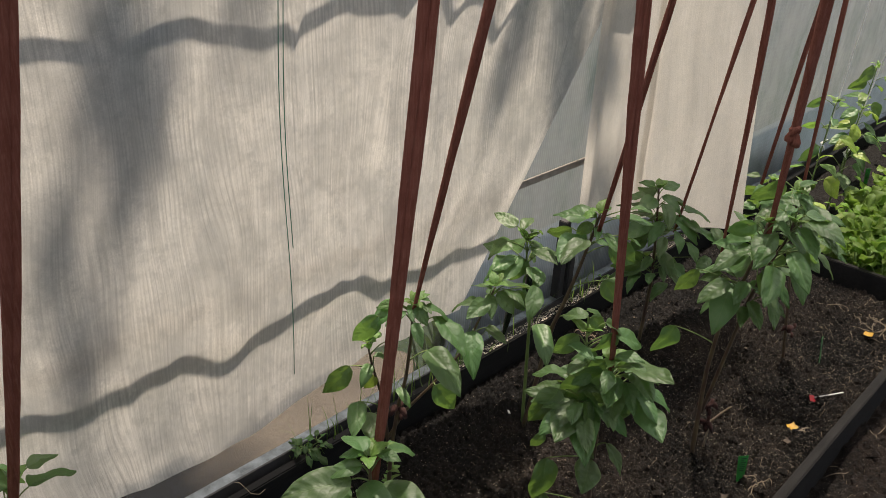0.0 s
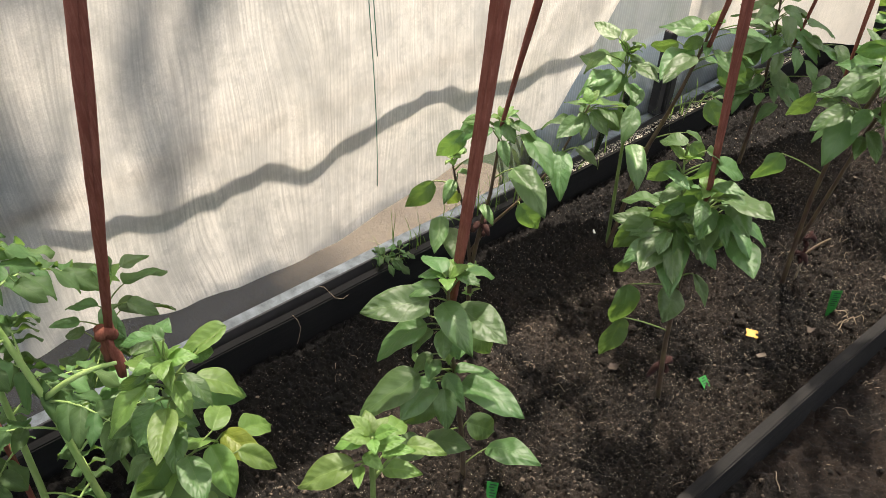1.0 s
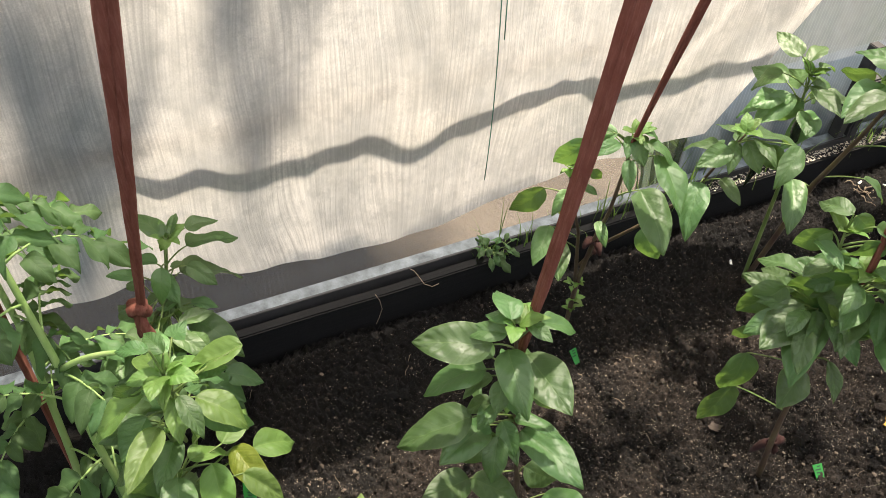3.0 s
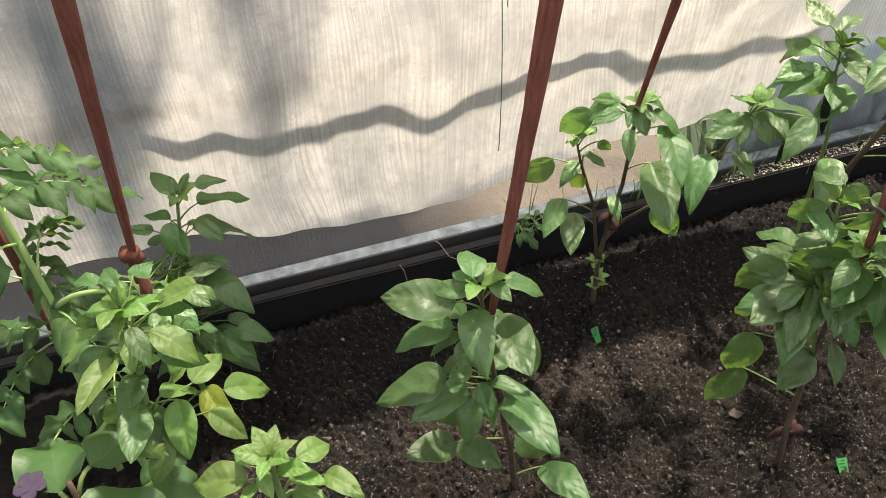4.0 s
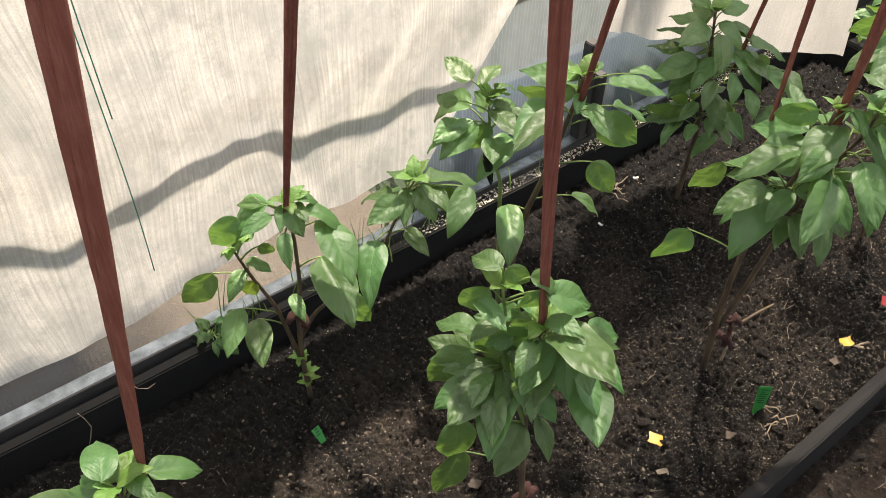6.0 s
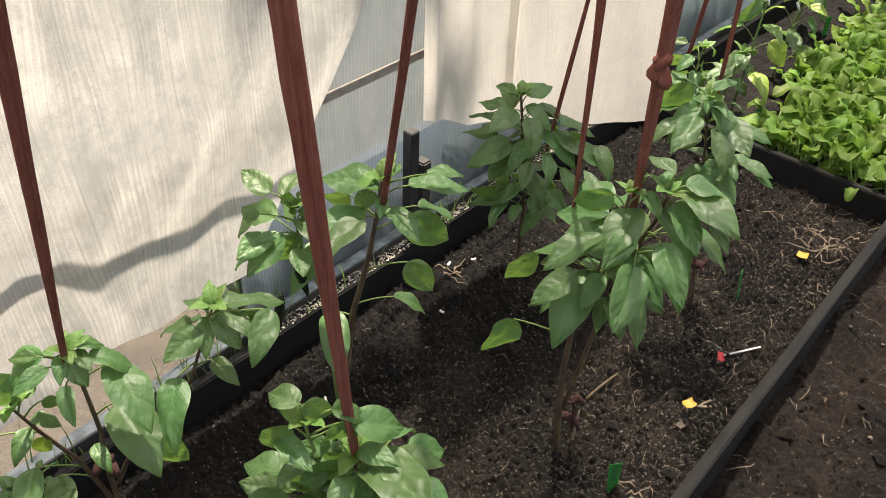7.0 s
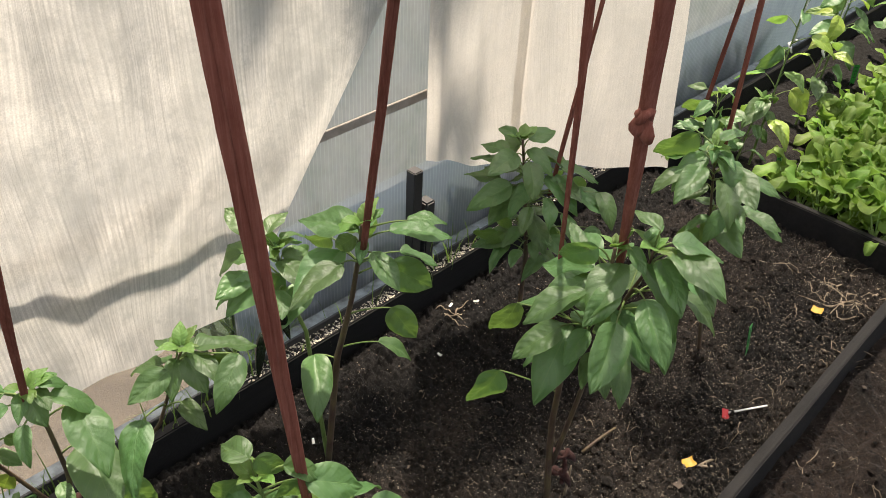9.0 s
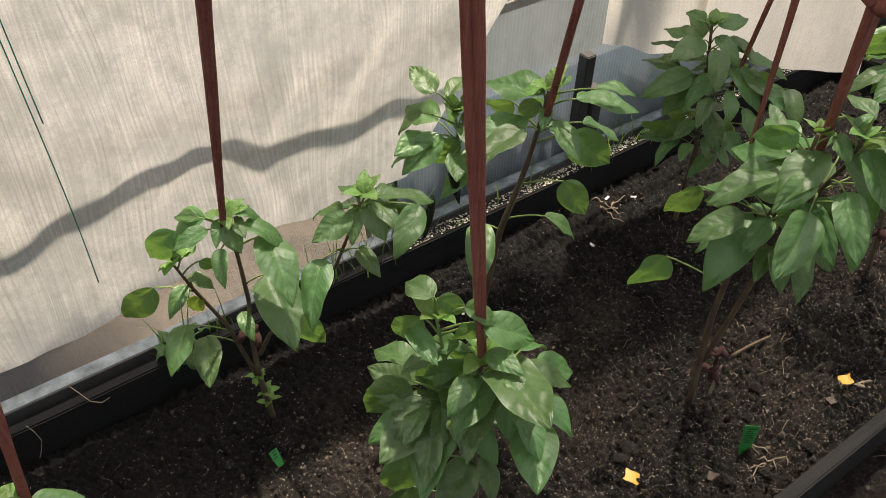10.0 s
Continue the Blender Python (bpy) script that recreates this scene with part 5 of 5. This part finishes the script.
for pts in ([(-0.026, -0.726, 0.102), (-0.012, -0.722, 0.108), (0.004, -0.706, 0.078), (0.010, -0.690, 0.070), (0.012, -0.676, 0.076)],
            [(-0.004, -0.810, 0.082), (0.004, -0.804, 0.070), (0.007, -0.800, 0.045), (0.009, -0.808, 0.022), (0.012, -0.815, 0.010)]):
    tagged(put("dry_root", mesh_of("dry_root", *tube([along(pts, k / 12) for k in range(13)], [0.0008] * 13, 5), STRAW)), "thin pale dry root hanging over the board", "dry root", "dry roots on the board")


# ---- grass and weeds between board and wall ----
def blades(name, label, spots, seed, mat, hmin, hmax, width=0.004, xmax=None):
    rng = random.Random(seed)
    verts, faces = [], []
    for (x, y, z, n, spread) in spots:
        for _ in range(n):
            bx, by = x + rng.gauss(0, spread * 0.25), y + rng.gauss(0, spread)
            h, a = rng.uniform(hmin, hmax), rng.uniform(0, 6.28)
            lean = rng.uniform(0.1, 0.7)
            o = len(verts)
            for i in range(5):
                t = i / 4
                p = Vector((bx + math.cos(a) * lean * h * t * t * 0.6, by + math.sin(a) * lean * h * t * t, z + h * t * (1 - 0.25 * lean * t)))
                if xmax is not None:
                    p.x = min(p.x, xmax)
                s = Vector((-math.sin(a), math.cos(a), 0)) * width * 0.5 * (1 - t) ** 0.7
                verts += [p - s, p + s + Vector((0.0004, 0, 0))]
            faces += [(o + 2 * i, o + 2 * i + 1, o + 2 * i + 3, o + 2 * i + 2) for i in range(4)]
    me = mesh_of(name, verts, faces, mat)
    me.uv_layers.new(name="UVMap")
    return tagged(put(name, me), label, "grass", kind="stuff")


blades("grass_blades", "thin green grass blades behind the board", [(-0.028, -0.22, 0.06, 20, 0.05), (-0.028, -0.12, 0.06, 22, 0.06), (-0.028, 0.02, 0.06, 18, 0.05), (-0.028, -0.38, 0.06, 14, 0.06), (-0.028, 0.25, 0.06, 10, 0.08),
                                                                      (-0.028, 0.55, 0.06, 26, 0.06), (-0.028, -0.5, 0.06, 14, 0.04), (-0.028, 0.85, 0.06, 14, 0.1)],
       1, LEAF_YOUNG, 0.04, 0.16, 0.0035)


def weed(x, y, z, seed, size, count, label):
    rng = random.Random(seed)
    root = plant_thing(label, x, y, "weeds on the board", "weed", "weed", z)
    for k in range(count):
        a = k * 2.4
        d = Vector((math.cos(a), math.sin(a), rng.uniform(-0.2, 0.9))).normalized()
        foot = Vector((0, 0, rng.uniform(0, size * 0.5)))
        b = foot + d * size * rng.uniform(0.2, 0.6)
        put("leaf", rng.choice(TOMATO_LEAVES), root, m=leaf_pose(b, b + d * size * rng.uniform(0.5, 0.9) + Vector((0, 0, -0.006)), rng.uniform(-20, 20)))
        put("leafstalk", mesh_of("leafstalk", *tube(bend(foot, b, 0.003, 3), [0.001] * 4, 4), STEM), root)


weed(-0.02, -0.545, 0.08, 1, 0.045, 14, "small pale weed growing on the wall-side board")
weed(-0.02, -0.51, 0.08, 2, 0.035, 9, "small pale weed growing on the wall-side board")
weed(-0.018, 0.68, 0.08, 3, 0.04, 9, "small weed growing behind the board")


# ---- tomato and aubergine beside the camera's start ----
def tomato(x, y, stem, seed, count=10, start=0.30, shoot=None):
    """A tomato plant: a pale hairy stem, a side shoot, leaves divided into toothed leaflets."""
    rng = random.Random(seed)
    root = plant_thing("tomato plant with pale hairy stem and divided leaves", x, y, "tomato plants", "tomato plant", "tomato_plant")
    fine = [along(stem, k / 16) for k in range(17)]
    put("stem", mesh_of("stem", *tube(fine, [0.0062 - 0.0028 * k / 16 for k in range(17)], 8), STEM_PALE), root)
    if shoot:
        put("side_shoot", mesh_of("side_shoot", *tube(bend(shoot[0], shoot[1], 0.01, 6), [0.0042, 0.004, 0.0038, 0.0035, 0.0032, 0.003, 0.0026], 7), STEM_PALE), root)
    for k in range(count):
        t = start + (1 - start) * k / count
        p = along(stem, t)
        a = k * 2.5 + 0.6
        L = 0.15 * (1.25 - 0.6 * t)
        d = Vector((math.cos(a), math.sin(a), 0.25))
        rach = bend(p, p + d * L + Vector((0, 0, -0.06)), 0.03, 7)
        put("leafstalk", mesh_of("leafstalk", *tube(rach, [0.0019 - 0.00018 * i for i in range(8)], 5), STEM_PALE), root)
        for i in range(2, 8):
            q = rach[i]
            s = d.cross(Vector((0, 0, 1))).normalized()
            for sd in ((-1, 1) if i < 7 else (0,)):
                e = q + (s * sd * 1.0 + d * (0.6 if sd else 1.0) + Vector((0, 0, -0.45))) * 0.036 * rng.uniform(0.6, 1.25)
                put("leaflet", rng.choice(TOMATO_LEAVES), root, m=leaf_pose(q, e, rng.uniform(-30, 30)))


tomato(0.40, -1.30, [Vector(p) for p in ((0, 0, -0.02), (-0.02, -0.01, 0.20), (-0.046, -0.024, 0.38), (-0.077, -0.032, 0.518), (-0.125, -0.05, 0.66), (-0.17, -0.065, 0.80))], 4, 11, 0.25,
       (Vector((-0.077, -0.032, 0.518)), Vector((-0.02, 0.051, 0.578))))
tomato(0.24, -1.40, [Vector(p) for p in ((0, 0, -0.02), (0.01, 0.02, 0.25), (-0.01, 0.03, 0.50), (-0.03, 0.02, 0.72))], 9, 9, 0.35)
AUBERGINE_LEAF = leaf_mesh("aubergine_leaf", 31, LEAF, 0.78, 0.2, 0.25, 0.22, 0.9, 0.03, 12, 10)


def aubergine(x, y):
    root = plant_thing("aubergine plant with broad lobed leaves and a purple flower", x, y, "", "aubergine plant", "aubergine_plant")
    stem = [Vector(p) for p in ((0, 0, -0.02), (0.01, 0.02, 0.22), (0.0, 0.03, 0.48))]
    put("stem", mesh_of("stem", *tube([along(stem, k / 10) for k in range(11)], [0.007 - 0.0035 * k / 10 for k in range(11)], 8), STEM_DARK), root)
    for b, e in (((-0.02, 0.05, 0.47), (-0.09, 0.15, 0.46)), ((0.02, 0.02, 0.45), (0.07, 0.13, 0.42)), ((-0.03, 0.0, 0.42), (-0.15, -0.02, 0.40)),
                 ((0.02, -0.02, 0.38), (0.12, -0.08, 0.33)), ((-0.01, 0.05, 0.35), (-0.05, 0.17, 0.30))):
        put("leaf", AUBERGINE_LEAF, root, m=leaf_pose(b, e, 5))
        put("leafstalk", mesh_of("leafstalk", *tube(bend(nearest_on(stem, Vector(b)), b, 0.01, 4), [0.003] * 5, 5), STEM), root)
    for k in range(5):
        a = k * 1.257
        c = Vector((-0.045, -0.03, 0.43))
        put("petal", PETAL, root, "pale purple petal", leaf_pose(c, c + Vector((math.cos(a) * 0.02, math.sin(a) * 0.02, 0.004))))


PETAL = leaf_mesh("petal", 40, PURPLE, 0.9, 0.2, 0.2, 0.1, 0.6, 0.0, 5, 4)
aubergine(0.56, -1.36)


# ---- the bed behind the cross board ----
def salad(seed):
    rng = random.Random(seed)
    root = plant_thing("bright green leafy salad plant in the second bed", 0, 0, "salad plants in the second bed", "salad plant", "salad_plant")
    for k in range(15):
        a = k * 2.4 + rng.uniform(-0.4, 0.4)
        L = 0.028 + 0.062 * rng.random() ** 1.3
        up = rng.uniform(0.5, 3.2)
        d = Vector((math.cos(a), math.sin(a), up)).normalized()
        b = d * rng.uniform(0.04, 0.135)
        e = b + (d + Vector((rng.uniform(-0.3, 0.3), rng.uniform(-0.3, 0.3), 0.4 - 1.5 * rng.random()))).normalized() * L
        put("leaf", rng.choice(SALAD_LEAVES), root, m=leaf_pose(b, e, rng.uniform(-25, 25), rng.uniform(0.85, 1.15)))
        put("leafstalk", mesh_of("leafstalk", *tube(bend((0, 0, 0), b, 0.004, 3), [0.0022] * 4, 5), STEM_PALE), root)
    return root


rng_s = random.Random(77)
SALADS = [salad(s) for s in (1, 2, 3, 4)]
spots = []
for j in range(26):
    for i in range(6):
        y = 1.53 + j * 0.078 + rng_s.uniform(-0.025, 0.025)
        x = 0.36 + i * 0.075 + rng_s.uniform(-0.025, 0.025)
        if x < 0.33 + 0.05 * math.sin(y * 5) or x > 0.765:
            continue
        spots.append((x, y))
for k, (x, y) in enumerate(spots):
    m = pose(x, y, 0.005, rng_s.uniform(-8, 8), rng_s.uniform(-8, 8), rng_s.uniform(0, 360))
    if k < 4:
        SALADS[k].matrix_basis = m
    else:
        copy_thing(SALADS[k % 4], m)


def far_pepper(label, x, y, h, count, seed, kinds=(0,), length=0.085, lean=(0.02, 0.02)):
    pts = [Vector((0, 0, -0.02)), Vector((lean[0] * 0.4, lean[1] * 0.4, h * 0.45)), Vector((lean[0], lean[1], h))]
    rng = random.Random(seed)
    rows = [(*r, rng.choice(kinds)) for r in auto_leaves(pts, count, seed, length, 0.35)]
    return pepper(label, (x, y), [pts], rows, seed, thick=0.004)


far_pepper("bushy pepper plant behind the cross board", 0.11, 1.53, 0.27, 18, 41, lean=(0.03, -0.02))
far_pepper("pepper plant behind the cross board", 0.19, 1.62, 0.24, 12, 42)
far_pepper("tall thin pepper plant with yellowing leaves", 0.22, 1.66, 0.55, 13, 43, (2, 1, 0), 0.11, (0.0, 0.06))
far_pepper("tall thin pepper plant with yellowing leaves", 0.20, 2.03, 0.46, 13, 44, (2, 1, 0), 0.11, (0.02, 0.03))
far_pepper("thin pepper plant in the far part of the bed", 0.10, 2.45, 0.55, 16, 45, (1, 0, 0), 0.12)
far_pepper("thin pepper plant in the far part of the bed", 0.22, 2.75, 0.55, 16, 46, (0, 0, 1), 0.12)
far_pepper("pepper plant in the far part of the bed", 0.12, 3.15, 0.5, 20, 47, (0, 1), 0.1)
far_pepper("pepper plant in the far part of the bed", 0.2, 3.55, 0.5, 20, 48, (0,), 0.1)


def white_tie(x, y, z, top):
    root = tagged(new("white_tie"), "white cotton string tied to a thin pepper plant", "string", "white strings in the second bed")
    root.location = (x, y, z)
    pts = bend((0, 0, 0), Vector(top) - Vector((x, y, z)), 0.0, 8)
    put("string", mesh_of("string", *tube(pts, [0.0035] + [0.0028] * 8, 6), WHITE), root)
    put("knot", mesh_of("knot", *tube([(0.008, 0, 0.01), (0.0, 0.008, 0.0), (-0.008, 0, -0.006), (0.0, -0.008, -0.012), (0.006, 0, -0.03)], [0.004, 0.006, 0.006, 0.005, 0.002], 6), WHITE), root)


white_tie(0.22, 1.71, 0.40, (0.25, 1.85, 1.9))
white_tie(0.21, 2.05, 0.28, (0.33, 2.2, 1.9))


# ---- outside: weeds added along the wall to darken its sheet, and a fruit tree whose shade falls on the fleece ----
def earth_material():
    """Ground added outside: shade and sun behind the lower sheet, painted as black to pale earth along the wall."""
    m = Mat("outside_earth")
    p = m.place()
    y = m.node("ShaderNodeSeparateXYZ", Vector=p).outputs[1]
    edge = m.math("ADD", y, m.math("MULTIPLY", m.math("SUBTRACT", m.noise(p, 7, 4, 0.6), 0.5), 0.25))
    # black stands for the shaded stretch, pale for the sunlit one
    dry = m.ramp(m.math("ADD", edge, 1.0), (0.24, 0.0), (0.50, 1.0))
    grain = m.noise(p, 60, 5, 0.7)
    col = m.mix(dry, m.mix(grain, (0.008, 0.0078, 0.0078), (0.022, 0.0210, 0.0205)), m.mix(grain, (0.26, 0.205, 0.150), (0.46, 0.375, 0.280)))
    m.set(col, 0.9, spec=0.2)
    m.bump(grain, 0.8, 0.01)
    return m.m


def earth_bank():
    """Unseen earth added low outside along the lower sheet, to give the sheet its dark and light parts."""
    verts, nx, ny = [], 14, 130
    for j in range(ny + 1):
        for i in range(nx + 1):
            y, u = -2.6 + 2.7 * j / ny, i / nx
            run = max(0.0, min(1.0, (0.05 - y) / 0.4))
            h = 0.075 * run * (1 - u) ** 1.2 + 0.012 * noise.noise(Vector((u * 6, y * 9, 4.0)))
            verts.append((-0.086 - 0.7 * u, y, -0.045 + h))
    w = nx + 1
    faces = [(j * w + i, (j + 1) * w + i, (j + 1) * w + i + 1, j * w + i + 1) for j in range(ny) for i in range(nx)]
    tagged(put("earth_bank", mesh_of("earth_bank", verts, faces, earth_material())), "earth added outside against the greenhouse wall, shaded to sunlit tone painted in", "earth", kind="structure")


earth_bank()
# unseen growth added to keep sun off the lower sheet behind the gap
blades("outside_weeds", "weeds added outside against the wall to shade the sheet behind the gap", [(-0.125, 0.05 + 0.07 * k, -0.05, 40, 0.05) for k in range(32)], 19, GRASS, 0.22, 0.45, 0.022, -0.10)


def fruit_tree():
    rng = random.Random(12)
    root = tagged(new("fruit_tree"), "leafy fruit tree standing outside the greenhouse", "tree")
    root.location = (-1.9, -0.3, -0.06)
    base = Vector(root.location)
    trunk = [Vector((0, 0, 0)), Vector((0.05, 0.03, 1.0)), Vector((0.25, 0.0, 1.8)), Vector((0.7, 0.1, 2.4))]
    put("trunk", mesh_of("trunk", *tube([along(trunk, k / 14) for k in range(15)], [0.06 - 0.035 * k / 14 for k in range(15)], 10), BARK), root)
    clumps = []
    for (y, z, d, r) in CLUMPS:
        c = Vector((0.0, y, z)) + SUN_FROM * d - base
        clumps.append((c, r))
        put("limb", mesh_of("limb", *tube(bend(along(trunk, rng.uniform(0.55, 0.95)), c, 0.12, 7, rng, 0.03), [0.0045, 0.004, 0.0035, 0.003, 0.0025, 0.002, 0.0018, 0.0015], 6), BARK), root)
    verts, faces = [], []
    for c, r in clumps:
        for _ in range(int((45000 if c.y > 1.0 else 24000) * r * r)):
            p = c + Vector((rng.gauss(0, 0.2), rng.gauss(0, 1), rng.gauss(0, 1))) * r * 0.55
            a, b = Vector((rng.uniform(-1, 1), rng.uniform(-1, 1), rng.uniform(-1, 1))).normalized(), Vector((rng.uniform(-1, 1), rng.uniform(-1, 1), rng.uniform(-1, 1))).normalized()
            L, w = rng.uniform(0.03, 0.055), rng.uniform(0.010, 0.018)
            b = (b - a * a.dot(b)).normalized()
            o = len(verts)
            verts += [p, p + a * L * 0.45 + b * w, p + a * L, p + a * L * 0.45 - b * w]
            faces.append((o, o + 1, o + 2, o + 3))
    me = mesh_of("crown", verts, faces, GRASS)
    me.uv_layers.new(name="UVMap")
    put("crown", me, root)


# where the clumps' shade meets the fleece (y, z), how far out they hang, and their size
CLUMPS = [(-0.92, 0.97, 1.9, 0.04), (-0.89, 0.86, 1.8, 0.05), (-0.88, 0.74, 1.8, 0.04), (-1.15, 0.80, 1.8, 0.04), (-1.04, 0.56, 1.8, 0.032), (-1.03, 0.41, 1.7, 0.03),
          (-1.32, 0.56, 1.8, 0.045), (-1.24, 0.43, 1.8, 0.035), (-1.55, 0.44, 1.8, 0.06), (-1.75, 0.8, 1.8, 0.08), (-0.66, 1.02, 1.9, 0.03), (-1.34, 0.40, 1.8, 0.05), (-1.45, 0.60, 1.8, 0.06), (-1.32, 0.28, 1.7, 0.04),
          (0.10, 0.86, 1.9, 0.05), (0.04, 0.75, 1.9, 0.035), (0.30, 0.68, 2.0, 0.05), (0.28, 0.53, 1.9, 0.035), (0.30, 0.94, 1.9, 0.05), (0.47, 0.80, 1.9, 0.045), (0.53, 0.55, 2.0, 0.04)]
fruit_tree()
